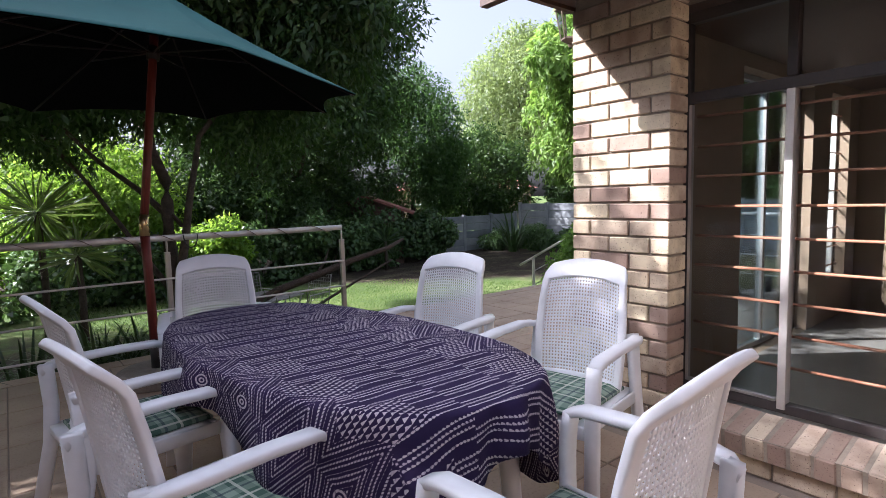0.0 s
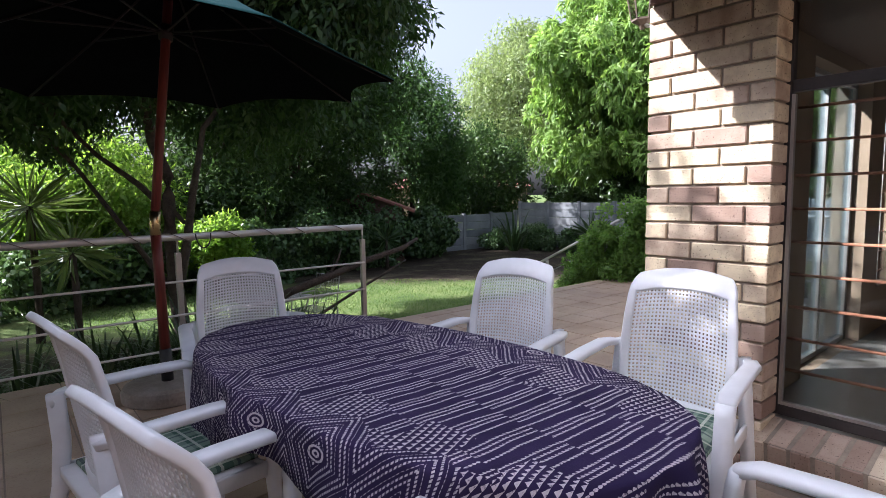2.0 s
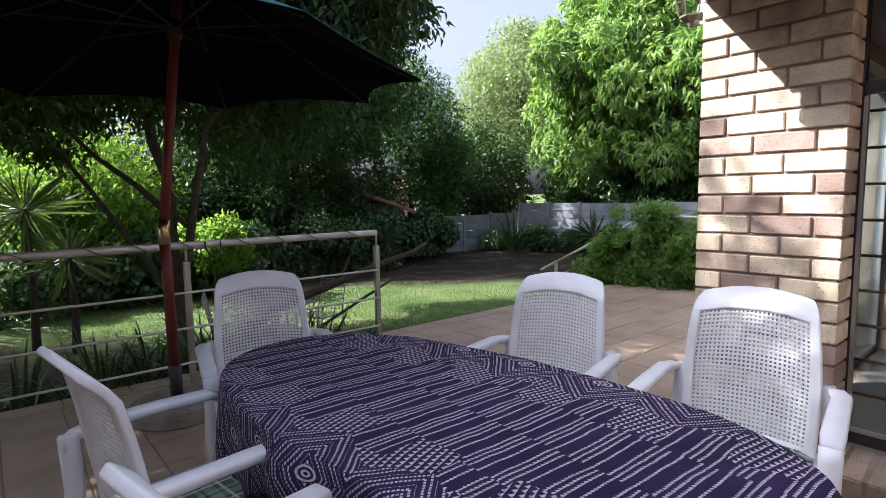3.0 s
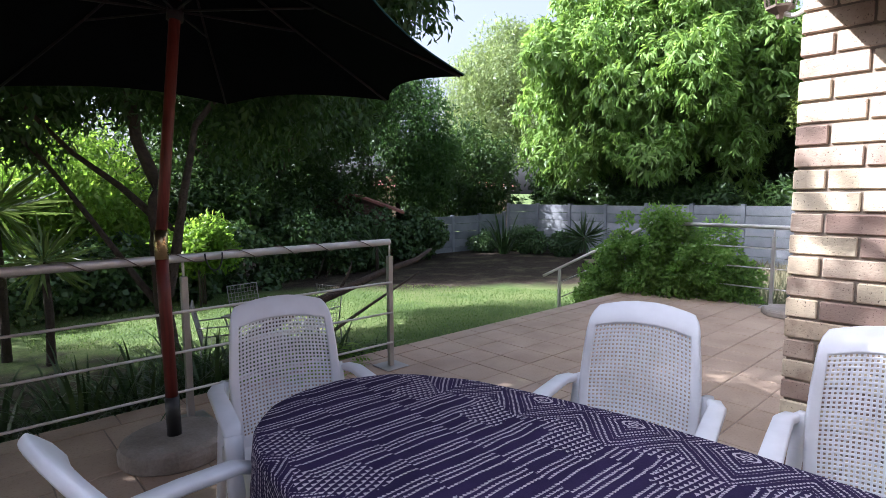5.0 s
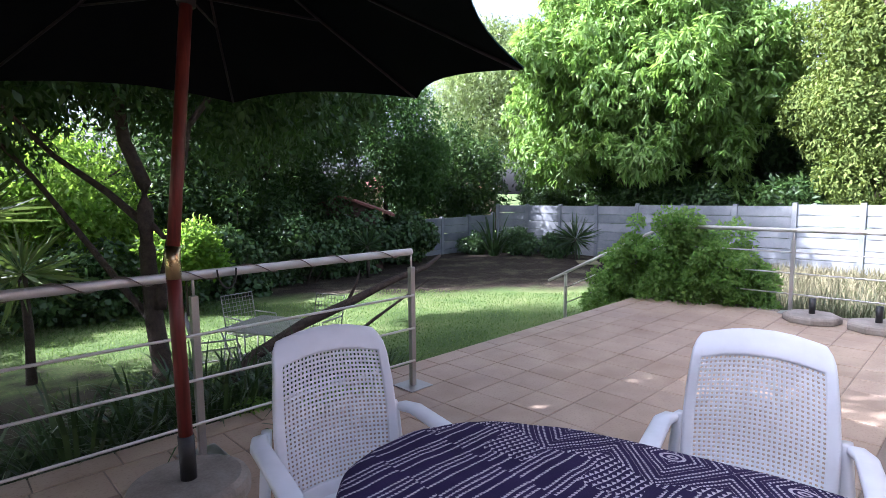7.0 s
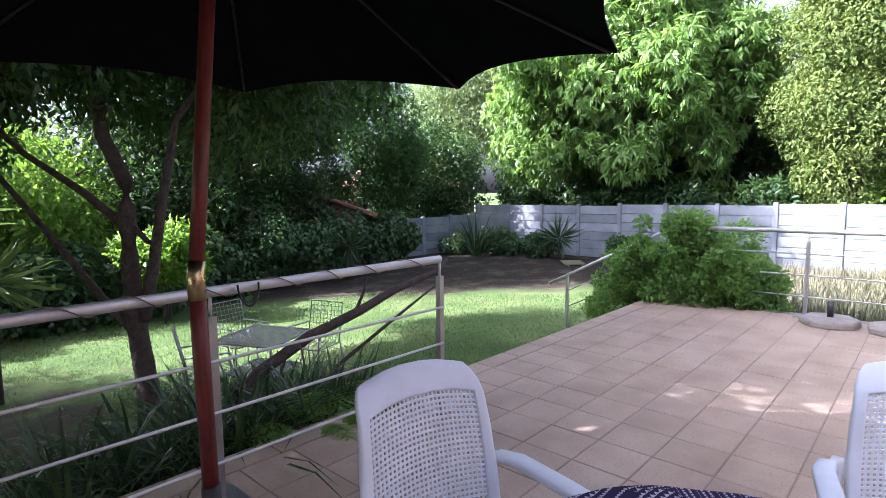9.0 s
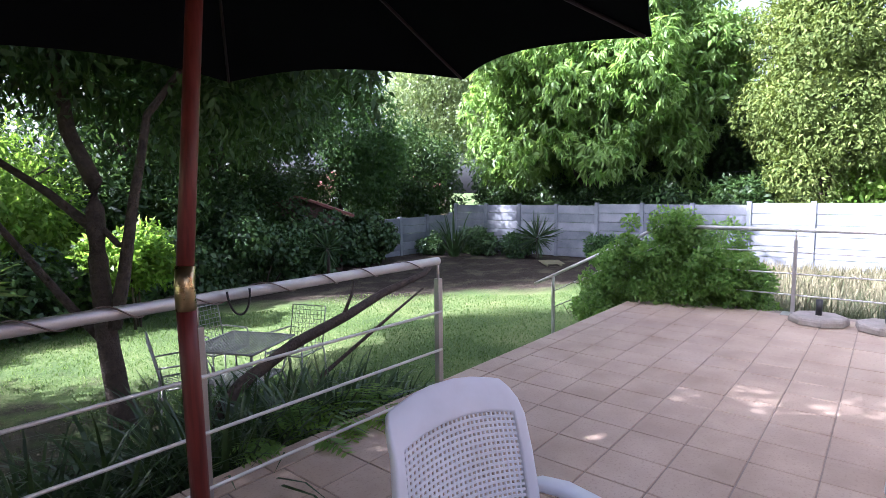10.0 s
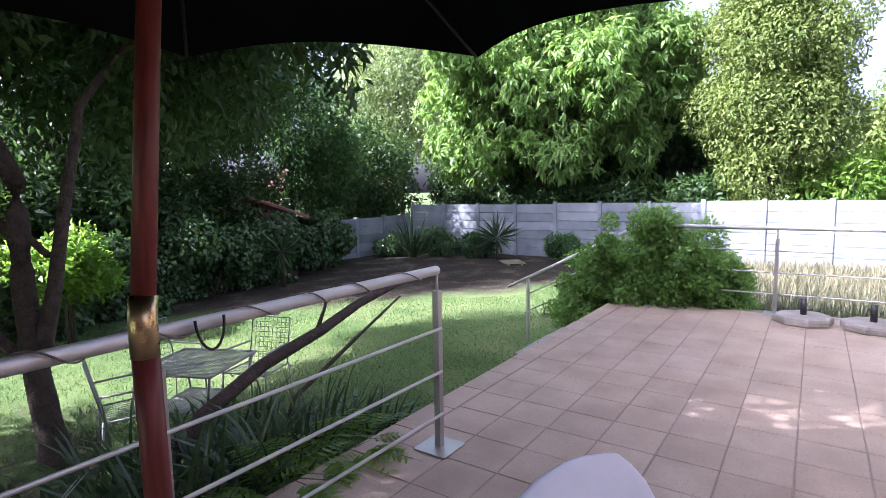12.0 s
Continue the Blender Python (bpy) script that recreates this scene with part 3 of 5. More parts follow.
# ---- railings ----
def railing(name, a, b, posts, rails, top, label, outward):
    """A steel railing from a to b with posts at the given fractions."""
    a, b = Vector(a), Vector(b)
    r = thing(name, Matrix.Translation(a), label, "railing")
    along = (b - a).normalized()
    end = b - a
    part("handrail", sweep(bmesh.new(), [Vector((0, 0, top)) - along * 0.02, Vector((0, 0, top)) + end], 0.025, 14), STEEL, r, "round brushed steel handrail", True)
    for f in posts:
        p = end * f
        post = part("post", box((p.x - 0.019, p.y - 0.019, 0.0), (p.x + 0.019, p.y + 0.019, top - 0.11), 0.003), ALU, r)
        part("pin", sweep(bmesh.new(), [p + Vector((0, 0, top - 0.11)), p + Vector((0, 0, top - 0.02))], 0.008, 8), STEEL, post, "", True)
        part("base_plate", box((p.x - 0.105, p.y - 0.105, 0.002), (p.x + 0.105, p.y + 0.105, 0.010), 0.002), ALU, post)
    for z in rails:
        part("rail", sweep(bmesh.new(), [outward * 0.024 + Vector((0, 0, z)), end + outward * 0.024 + Vector((0, 0, z))], 0.0085, 8), STEEL, r, "", True)
    return r


POST_Y = 5.58
railing("terrace_railing", (-4.6, POST_Y, 0), (3.045, POST_Y, 0), [1 - 1.515 * k / 7.645 for k in range(6)], (0.20, 0.44, 0.68), 0.995,
        "brushed steel terrace railing with three thin rails", Vector((0, -1, 0)))


# unseen plain walls closing the terrace behind the walker, added to cut skylight
tagged(part("wall_south", box((-1.59, -3.2, 0.0), (3.0, -2.97, 3.3)), PLASTER), "unseen plain plastered wall added to dim the terrace", "wall", "", "structure")
tagged(part("wall_west", box((-1.84, -3.2, 0.0), (-1.6, 4.9, 3.3)), PLASTER), "unseen plain plastered wall added to dim the terrace", "wall", "", "structure")


# ---- white resin armchair ----
def build_chair():
    """Faces -y; origin on the floor under the seat."""
    c = thing("armchair", pose(0, 0, 0), "white resin armchair with a perforated back", "chair", "chairs round the table")

    def back(u, v):
        """u -1..1 across, v 0..1 up the back."""
        z = 0.40 + 0.555 * v - 0.035 * v * u * u
        half = 0.203 + 0.016 * math.sin(math.pi * min(v, 1)) - 0.012 * v
        y = 0.175 + 0.055 * v + 0.02 * v ** 3 - 0.045 * u * u * (1 - 0.4 * v) + 0.045 * max(0.0, (v - 0.86) / 0.14) ** 1.6
        return Vector((u * half, y, z))

    # frame: a border of cells round the perforated panel
    us = [-1, -0.95, -0.84, -0.5, -0.2, 0.2, 0.5, 0.84, 0.95, 1]
    vs = [0, 0.05, 0.11, 0.3, 0.5, 0.7, 0.87, 0.93, 0.97, 1.0]
    bm = bmesh.new()
    grid = [[bm.verts.new(back(u * (1 - 0.10 * max(0, (v - 0.93) / 0.07) ** 2), v)) for u in us] for v in vs]
    for j in range(len(vs) - 1):
        for i in range(len(us) - 1):
            if 2 <= i <= 6 and 2 <= j <= 5:
                continue
            bm.faces.new((grid[j][i], grid[j][i + 1], grid[j + 1][i + 1], grid[j + 1][i]))
    f = part("back_frame", bm, PLASTIC, c, "", True)
    so = f.modifiers.new("thick", "SOLIDIFY")
    so.thickness, so.offset = 0.022, 0.0
    be = f.modifiers.new("round", "BEVEL")
    be.width, be.segments, be.limit_method = 0.006, 2, "ANGLE"
    # woven panel: strips both ways
    bm = bmesh.new()
    n = 26
    for k in range(n + 1):
        u = -0.85 + 1.7 * k / n
        pts = [back(u, 0.105 + 0.77 * s / 6) for s in range(7)]
        strap(bm, pts, 0.0068, 0.004, (1, 0, 0))
    rows = 29
    for k in range(rows + 1):
        v = 0.105 + 0.77 * k / rows
        pts = [back(-0.85 + 1.7 * s / 8, v) for s in range(9)]
        strap(bm, pts, 0.0072, 0.004, (0, 0.2, 1))
    tagged(part("back_panel", bm, PLASTIC, c, "perforated lattice panel"), kind="stuff")
    # seat
    bm = bmesh.new()
    n = 8
    g = [[bm.verts.new(((i / n - 0.5) * (0.47 - 0.03 * j / n), -0.23 + 0.45 * j / n, 0.425 - 0.018 * math.sin(math.pi * i / n) * math.sin(math.pi * j / n) - 0.03 * max(0, 1 - j / 1.5) ** 2)) for i in range(n + 1)] for j in range(n + 1)]
    for j in range(n):
        for i in range(n):
            bm.faces.new((g[j][i], g[j][i + 1], g[j + 1][i + 1], g[j + 1][i]))
    s = part("seat", bm, PLASTIC, c, "", True)
    so = s.modifiers.new("thick", "SOLIDIFY")
    so.thickness, so.offset = 0.03, -1.0
    for sx in (-1, 1):
        x = sx * 0.268
        arm = [(sx * 0.222, 0.235, 0.635), (sx * 0.25, 0.20, 0.648), (x, 0.13, 0.655), (x, -0.05, 0.655), (x, -0.19, 0.648), (x, -0.235, 0.63)]
        part("armrest", strap(bmesh.new(), arm, [0.035, 0.05, 0.056, 0.058, 0.060, 0.050], 0.026, (1, 0, 0)), PLASTIC, c, "", True)
        leg = bezier((x, -0.232, 0.635), (x, -0.255, 0.55), (x - sx * 0.005, -0.24, 0.36), 5) + [Vector((x + sx * 0.005, -0.265, 0.0))]
        part("leg", strap(bmesh.new(), leg, 0.055, 0.03, (1, 0, 0)), PLASTIC, c, "", True)
        leg = [(sx * 0.225, 0.215, 0.66), (sx * 0.238, 0.205, 0.50), (sx * 0.245, 0.215, 0.36), (sx * 0.255, 0.29, 0.0)]
        part("leg", strap(bmesh.new(), leg, 0.05, 0.032, (0.35, 1, 0)), PLASTIC, c, "", True)
        part("side_apron", strap(bmesh.new(), [(sx * 0.243, -0.24, 0.40), (sx * 0.243, 0.22, 0.40)], 0.05, 0.014, (0, 0, 1)), PLASTIC, c, "", True)
    part("front_apron", strap(bmesh.new(), [(-0.25, -0.236, 0.385), (0.25, -0.236, 0.385)], 0.05, 0.014, (0, 0, 1)), PLASTIC, c, "", True)
    return c


def build_cushion():
    bm = bmesh.new()
    n = 10
    rings = []
    for side in (1, -1):
        g = []
        for j in range(n + 1):
            row = []
            for i in range(n + 1):
                a, b = 2 * i / n - 1, 2 * j / n - 1
                h = max(0.0, (1 - a ** 4) * (1 - b ** 4)) ** 0.5
                row.append(bm.verts.new((a * 0.205, b * 0.20, 0.028 + side * (0.006 + 0.020 * h))))
            g.append(row)
        for j in range(n):
            for i in range(n):
                q = (g[j][i], g[j][i + 1], g[j + 1][i + 1], g[j + 1][i])
                bm.faces.new(q if side > 0 else q[::-1])
        rings.append(g)
    t, b = rings
    rim = [(0, i) for i in range(n)] + [(j, n) for j in range(n)] + [(n, n - i) for i in range(n)] + [(n - j, 0) for j in range(n)]
    for p, q in zip(rim, rim[1:] + rim[:1]):
        bm.faces.new((b[p[0]][p[1]], b[q[0]][q[1]], t[q[0]][q[1]], t[p[0]][p[1]]))
    ob = part("seat_cushion", bm, TARTAN, None, "", True)
    return tagged(ob, "green tartan seat cushion lying on a white chair", "cushion", "seat cushions")


CHAIRS = [  # x, y, turn, cushion
    (1.43, 3.97, -12, False), (2.16, 3.09, -76, False), (2.33, 2.40, -80, True),
    (0.89, 3.29, 98, True), (0.915, 2.475, 101, True), (1.53, 1.67, 183, True),
]
chair, cushion = build_chair(), build_cushion()
first = True
for x, y, turn, padded in CHAIRS:
    m = pose(x, y, 0.0, 0, 0, turn)
    if first:
        chair.matrix_world = m
    else:
        copy_thing(chair, m)
    first = False
first = True
for x, y, turn, padded in CHAIRS:
    if padded:
        m = pose(x, y, 0.405, 0, 0, turn) @ pose(0, -0.02, 0)
        if first:
            cushion.matrix_world = m
        else:
            copy_thing(cushion, m)
        first = False


# ---- table with its cloth ----
TX, TY, TA, TB, T_TURN = 1.495, 2.87, 0.445, 0.92, 6.0


def rim_point(a, grow=0.0, e=2.6):
    c, s = math.cos(a), math.sin(a)
    k = (abs(c) ** e + abs(s) ** e) ** (-1 / e)
    return Vector(((TA + grow) * c * k, (TB + grow) * s * k, 0))


def build_table():
    t = thing("dining_table", pose(TX, TY, 0, 0, 0, T_TURN), "oval white resin dining table under a cloth", "table")
    bm = bmesh.new()
    n = 48
    rings = [[bm.verts.new(rim_point(2 * math.pi * k / n, g) + Vector((0, 0, z))) for k in range(n)] for g, z in ((-0.03, 0.685), (-0.012, 0.69), (-0.012, 0.712), (-0.02, 0.716))]
    for a, b in zip(rings, rings[1:]):
        for k in range(n):
            bm.faces.new((a[k], a[(k + 1) % n], b[(k + 1) % n], b[k]))
    bm.faces.new(rings[0][::-1])
    bm.faces.new(rings[-1])
    part("tabletop", bm, PLASTIC, t)
    for sx in (-1, 1):
        for sy in (-1, 1):
            part("leg", sweep(bmesh.new(), [(sx * 0.30, sy * 0.62, 0.69), (sx * 0.33, sy * 0.67, 0.0)], [0.045, 0.03], 12), PLASTIC, t, "", True)
    # cloth
    bm = bmesh.new()
    uvl = bm.loops.layers.uv.new("print")
    n, place = 144, {}
    rows = []
    flat = [0.0, 0.25, 0.5, 0.7, 0.85, 0.94, 1.0]
    drop = [0.012, 0.04, 0.08, 0.13, 0.19, 0.25]
    for j in range(len(flat) + len(drop)):
        row = []
        for k in range(n):
            a = 2 * math.pi * k / n
            rim = rim_point(a, 0.0)
            out = rim.normalized()
            if j < len(flat):
                p = rim * flat[j]
                p.z = 0.7215 + 0.004 * noise.noise((p.x * 8, p.y * 8, 1.0))
                flat_p = p.copy()
            else:
                d = drop[j - len(flat)]
                corner = max(0.0, abs(math.sin(2 * math.atan2(rim.y / TB, rim.x / TA)))) ** 2
                length = d * (0.56 + 1.25 * corner + 0.25 * noise.noise((a * 2.0, 3.0, 0)))
                wave = (0.022 * math.sin(11 * a + 2 * noise.noise((a * 1.5, 0, 0))) + 0.012 * math.sin(23 * a + 1.0)) * min(1.0, d / 0.12)
                p = rim + out * (0.010 + 0.012 * min(1, d / 0.1) + wave)
                p.z = 0.7215 - max(0.0, length - 0.006)
                flat_p = rim + out * length
            v = bm.verts.new(p)
            place[v] = (flat_p.x, flat_p.y)
            row.append(v)
        rows.append(row)
    for a, b in zip(rows, rows[1:]):
        for k in range(n):
            q = (a[k], b[k], b[(k + 1) % n], a[(k + 1) % n])
            if a is rows[0]:
                continue
            bm.faces.new(q)
    mid = bm.verts.new((0, 0, 0.7215))
    place[mid] = (0.0, 0.0)
    for v in rows[0]:
        bm.verts.remove(v)
    for k in range(n):
        bm.faces.new((mid, rows[1][k], rows[1][(k + 1) % n]))
    for fc in bm.faces:
        for lp in fc.loops:
            lp[uvl].uv = place[lp.vert]
    cloth = part("tablecloth", bm, CLOTH, None, "", True)
    cloth.matrix_world = pose(TX, TY, 0.0, 0, 0, T_TURN)
    so = cloth.modifiers.new("thick", "SOLIDIFY")
    so.thickness = 0.002
    tagged(cloth, "indigo and white printed cotton cloth draped over the table", "tablecloth")


build_table()


# ---- umbrella ----
def build_umbrella():
    foot, joint, head = Vector((1.335, 5.21, 0.0)), Vector((1.319, 5.207, 1.12)), Vector((1.535, 5.335, 2.75))
    u = thing("patio_umbrella", Matrix.Translation(foot), "open dark green patio umbrella on a red wooden pole", "umbrella")

    def on(z):
        """The two lengths of the pole meet at a slight angle."""
        a, b = (foot, joint) if z < joint.z else (joint, head)
        return a.lerp(b, (z - a.z) / (b.z - a.z)) - foot

    bm = sweep(bmesh.new(), [on(z) for z in (0.30, 0.8, 1.05)], 0.031, 18, up=Vector((0, 1, 0)))
    part("lower_pole", bm, RED_WOOD, u, "red-stained wooden pole", True)
    part("upper_pole", sweep(bmesh.new(), [on(z) for z in (1.17, 1.6, 2.2, 2.72)], 0.028, 18, up=Vector((0, 1, 0))), RED_WOOD, u, "red-stained wooden pole", True)
    part("sleeve", sweep(bmesh.new(), [on(z) for z in (1.04, 1.12, 1.185)], 0.0325, 20, up=Vector((0, 1, 0))), BRASS, u, "brass joining sleeve", True)
    part("socket", sweep(bmesh.new(), [on(z) for z in (0.09, 0.31)], 0.036, 16, up=Vector((0, 1, 0))), BLACK, u, "black steel socket tube", True)
    part("base", disc_base(0.27, 0.10), STONE, u, "round concrete base")
    hub = on(2.32)
    part("runner", sweep(bmesh.new(), [on(2.27), on(2.36)], 0.042, 14), SHADED_RIB_WOOD, u, "", True)
    n = 8
    top = head - foot + Vector((0, 0, 0.03))
    rim = [(2.70, 5.10, 1.98), (2.06, 6.18, 2.02), (0.80, 6.40, 2.02), (-0.08, 5.75, 1.99), (-0.28, 4.65, 1.96), (0.27, 3.55, 1.95), (1.42, 3.51, 1.95), (2.39, 4.08, 1.93)]
    corners = [Vector(q) - foot for q in rim]
    bm = bmesh.new()
    rows = []
    steps, rings = 8, 10
    for j in range(rings + 1):
        s = j / rings
        row = []
        for k in range(n):
            a, b = corners[k], corners[(k + 1) % n]
            for i in range(steps):
                f = i / steps
                e = a.lerp(b, f)
                sag = 4 * f * (1 - f)
                p = top.lerp(e, s)
                inward = Vector((top.x - e.x, top.y - e.y, 0)).normalized()
                p += inward * 0.09 * sag * s ** 3 - Vector((0, 0, 0.05 * sag * s * (1 - s))) + Vector((0, 0, 0.04 * sag * s ** 3))
                p.z += -0.03 * math.sin(math.pi * s)
                row.append(bm.verts.new(p))
        rows.append(row)
    m = n * steps
    for a, b in zip(rows, rows[1:]):
        for k in range(m):
            bm.faces.new((a[k], b[k], b[(k + 1) % m], a[(k + 1) % m]))
    bmesh.ops.remove_doubles(bm, verts=rows[0], dist=0.001)
    can = part("canopy", bm, GREEN_FABRIC, u, "dark green canvas canopy", True)
    so = can.modifiers.new("thick", "SOLIDIFY")
    so.thickness = 0.003
    # a darker copy of the canopy holds the shade of its underside
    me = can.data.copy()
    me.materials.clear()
    me.materials.append(SHADED_UNDERSIDE)
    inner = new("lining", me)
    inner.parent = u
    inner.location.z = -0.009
    inner["label"] = "near-black sheet carrying the shade under the canopy"
    for k in range(n):
        tip = corners[k] * 0.985 + top * 0.015 - Vector((0, 0, 0.022))
        rib = part("rib", sweep(bmesh.new(), [top - Vector((0, 0, 0.06)), top.lerp(tip, 0.5) - Vector((0, 0, 0.045)), tip], 0.007, 6), SHADED_RIB_WOOD, u, "", True)
        part("strut", sweep(bmesh.new(), [hub, top.lerp(tip, 0.5) - Vector((0, 0, 0.055))], 0.006, 6), SHADED_RIB_WOOD, rib, "", True)


def disc_base(r, h, sides=28):
    bm = bmesh.new()
    prof = [(r * 0.97, 0.0), (r, 0.012), (r, h * 0.6), (r * 0.96, h * 0.85), (r * 0.85, h), (0.04, h)]
    rings = [[bm.verts.new((q * (1 + 0.012 * noise.noise((math.cos(a) * 3, math.sin(a) * 3, z * 20))) * math.cos(a), q * math.sin(a), z)) for a in (2 * math.pi * k / sides for k in range(sides))] for q, z in prof]
    for a, b in zip(rings, rings[1:]):
        for k in range(sides):
            bm.faces.new((a[k], a[(k + 1) % sides], b[(k + 1) % sides], b[k]))
    bm.faces.new(rings[0][::-1])
    bm.faces.new(rings[-1])
    return bm


build_umbrella()


# ---- trees ----
def tree(name, base, limbs, blobs, count, leaf, width, mat, label, seed, droop=0.5, inner=0.5, squash=1.0, whorl=1):
    """whorl: leaves to a twig end; limbs: lists of (points, radius at the start, radius at the end), from the base's place."""
    rng = np.random.default_rng(seed)
    t = thing(name, Matrix.Translation(base), label, "tree")
    bm = bmesh.new()
    for pts, r0, r1 in limbs:
        pts = [Vector(p) for p in pts]
        fine = []
        for a, b in zip(pts, pts[1:]):
            for s in range(4):
                q = a.lerp(b, s / 4)
                fine.append(q + 0.18 * r0 * Vector((noise.noise(q * 1.9), noise.noise(q * 1.9 + Vector((7, 0, 0))), 0)))
        fine.append(pts[-1])
        k = len(fine) - 1
        sweep(bm, fine, [r0 + (r1 - r0) * (i / k) ** 0.8 + (0.25 * r0 * max(0, 1 - i / 2) if fine[0].z < 0.1 else 0) for i in range(k + 1)], 10)
    part("trunk", bm, BARK, t, "", True)
    p, d = crown_points(blobs, count, rng, inner, squash)
    p, d = np.repeat(p, whorl, axis=0), np.repeat(d, whorl, axis=0)
    if whorl > 1:
        p = p + rng.normal(size=p.shape) * 0.035
        d = unit(d + rng.normal(size=d.shape) * 0.25)
    way = d * 0.35 + rng.normal(size=p.shape) * 0.6 + np.array([0, 0, -droop])
    face = d + rng.normal(size=p.shape) * 0.45 + np.array([0, 0, 0.45])
    crown = quads("crown", leaf_quads(p, way, leaf, width, rng, 0.25, face), mat, t)
    return t


rng0 = np.random.default_rng(3)
# the dark tree beyond the railing
B1 = Vector((2.38, 8.95, LAWN))
# several rear lobes are added only to cast shade on the near lawn
shade_blobs = []
for cx, cy, cz, rx, ry, rz, n, size in ((0.3, -0.2, 5.0, 2.8, 2.5, 1.6, 44, 0.8), (-2.6, -0.9, 4.8, 2.6, 2.5, 1.5, 34, 0.8), (1.55, -1.8, 4.3, 1.0, 1.1, 0.9, 20, 0.45),
                                        (1.4, -0.9, 4.1, 1.2, 1.3, 1.0, 16, 0.5), (1.0, 0.6, 3.6, 2.2, 1.4, 0.8, 20, 0.5), (1.05, -2.35, 3.05, 0.2, 0.2, 0.2, 3, 0.2), (-1.9, 1.0, 3.7, 1.8, 1.3, 0.8, 20, 0.5), (-2.5, -0.4, 3.9, 2.2, 1.5, 0.6, 34, 0.42), (-1.8, 2.1, 4.4, 1.7, 1.3, 1.1, 26, 0.65), (-1.8, 3.2, 6.0, 1.8, 1.4, 1.2, 24, 0.65), (-1.0, -0.6, 3.75, 1.0, 0.9, 0.45, 14, 0.36), (-1.7, 1.6, 3.05, 1.5, 1.0, 0.5, 12, 0.27), (-0.5, 2.9, 5.2, 2.3, 1.6, 0.8, 64, 0.68), (0.9, 2.0, 4.9, 1.4, 1.2, 0.7, 28, 0.6)):
    shade_blobs += blob_crown((cx, cy, cz), (rx, ry, rz), n, size, rng0, -0.95)
tree("tree", B1, [
    ([(0, 0, -0.1), (-0.06, 0.07, 0.7), (-0.09, 0.10, 1.35), (-0.08, 0.10, 2.3), (-0.2, 0.25, 2.75), (-0.3, 0.3, 4.2), (0.1, 0.3, 5.6)], 0.115, 0.045),
    ([(-0.03, 0.02, 0.95), (0.06, -0.07, 1.45), (0.15, -0.18, 2.12), (0.3, -0.2, 2.9), (1.3, -0.1, 4.2)], 0.072, 0.025),
    ([(-0.08, 0.10, 1.85), (-0.35, 0.38, 2.2), (-0.75, 0.75, 2.6), (-2.2, 0.4, 4.2)], 0.05, 0.02),
    ([(-0.06, 0.08, 1.9), (0.05, -0.02, 1.72), (0.10, -0.10, 1.72)], 0.03, 0.025),
    ([(-0.27, 0.28, 3.6), (1.1, -0.2, 4.3), (2.4, -0.6, 4.6)], 0.05, 0.02),
    ([(-0.05, 0.06, 0.75), (-0.26, 0.30, 1.12), (-0.6, 0.69, 1.8), (-0.95, 1.05, 2.45), (-1.9, 1.2, 3.7)], 0.05, 0.02),
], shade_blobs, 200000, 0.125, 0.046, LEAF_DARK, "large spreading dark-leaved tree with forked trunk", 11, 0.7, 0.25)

# the big round tree behind the boundary wall
big = blob_crown((0, 0, 6.2), (5.3, 5.7, 5.2), 210, 0.85, rng0, -0.75) + blob_crown((0, 0, 6.0), (3.6, 4.0, 3.6), 50, 1.4, rng0, -0.75)
tree("tree", Vector((21.7, 13.1, LAWN)), [([(0, 0, -0.1), (0.1, 0, 2.5), (0, 0.2, 6)], 0.3, 0.12), ([(0, 0, 2), (0.4, -1.2, 4), (0.5, -2.5, 6)], 0.15, 0.05), ([(0, 0, 2), (-0.4, 1.2, 4), (-0.5, 2.5, 6)], 0.15, 0.05)],
     big, 21000, 0.34, 0.085, LEAF_BIG, "big round bright green tree behind the boundary wall", 12, 0.9, 0.6, whorl=8)

# trees beyond the hedge and the wall
def simple_tree(base, height, radius, count, leaf, mat, label, seed, low=-0.8, tall=1.0, start=0.25, inner=0.45, blob=0.32):
    rng = np.random.default_rng(seed)
    cz = height * (start + 1) / 2
    rz = height * (1 - start) / 2 * tall
    blobs = blob_crown((0, 0, cz), (radius, radius, rz), int(40 + 9 * radius * rz), blob * radius, rng, low)
    limbs = [([(0, 0, -0.2), (0.1, 0.05, height * 0.3), (0, 0.1, height * 0.8)], 0.05 * radius + 0.05, 0.03)]
    for k in range(4):
        a = k * 1.6 + seed
        limbs.append(([(0, 0, height * (0.2 + 0.08 * k)), (0.3 * radius * math.cos(a), 0.3 * radius * math.sin(a), height * (0.4 + 0.08 * k)), (0.7 * radius * math.cos(a), 0.7 * radius * math.sin(a), height * (0.55 + 0.08 * k))], 0.02 * radius + 0.03, 0.015))
    return tree("tree", Vector(base), limbs, blobs, count, leaf, leaf * 0.36, mat, label, seed, 0.5, inner)


simple_tree((27.5, 25.5, -1), 13.0, 4.2, 50000, 0.24, LEAF_PALE, "pale grey-green tree seen over the wall", 21, blob=0.3)
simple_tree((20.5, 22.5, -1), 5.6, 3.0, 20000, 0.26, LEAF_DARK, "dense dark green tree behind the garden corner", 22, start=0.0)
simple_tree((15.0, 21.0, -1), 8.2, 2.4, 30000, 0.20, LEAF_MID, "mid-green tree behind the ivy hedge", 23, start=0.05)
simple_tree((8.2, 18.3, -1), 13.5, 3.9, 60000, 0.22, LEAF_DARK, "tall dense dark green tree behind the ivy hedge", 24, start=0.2)
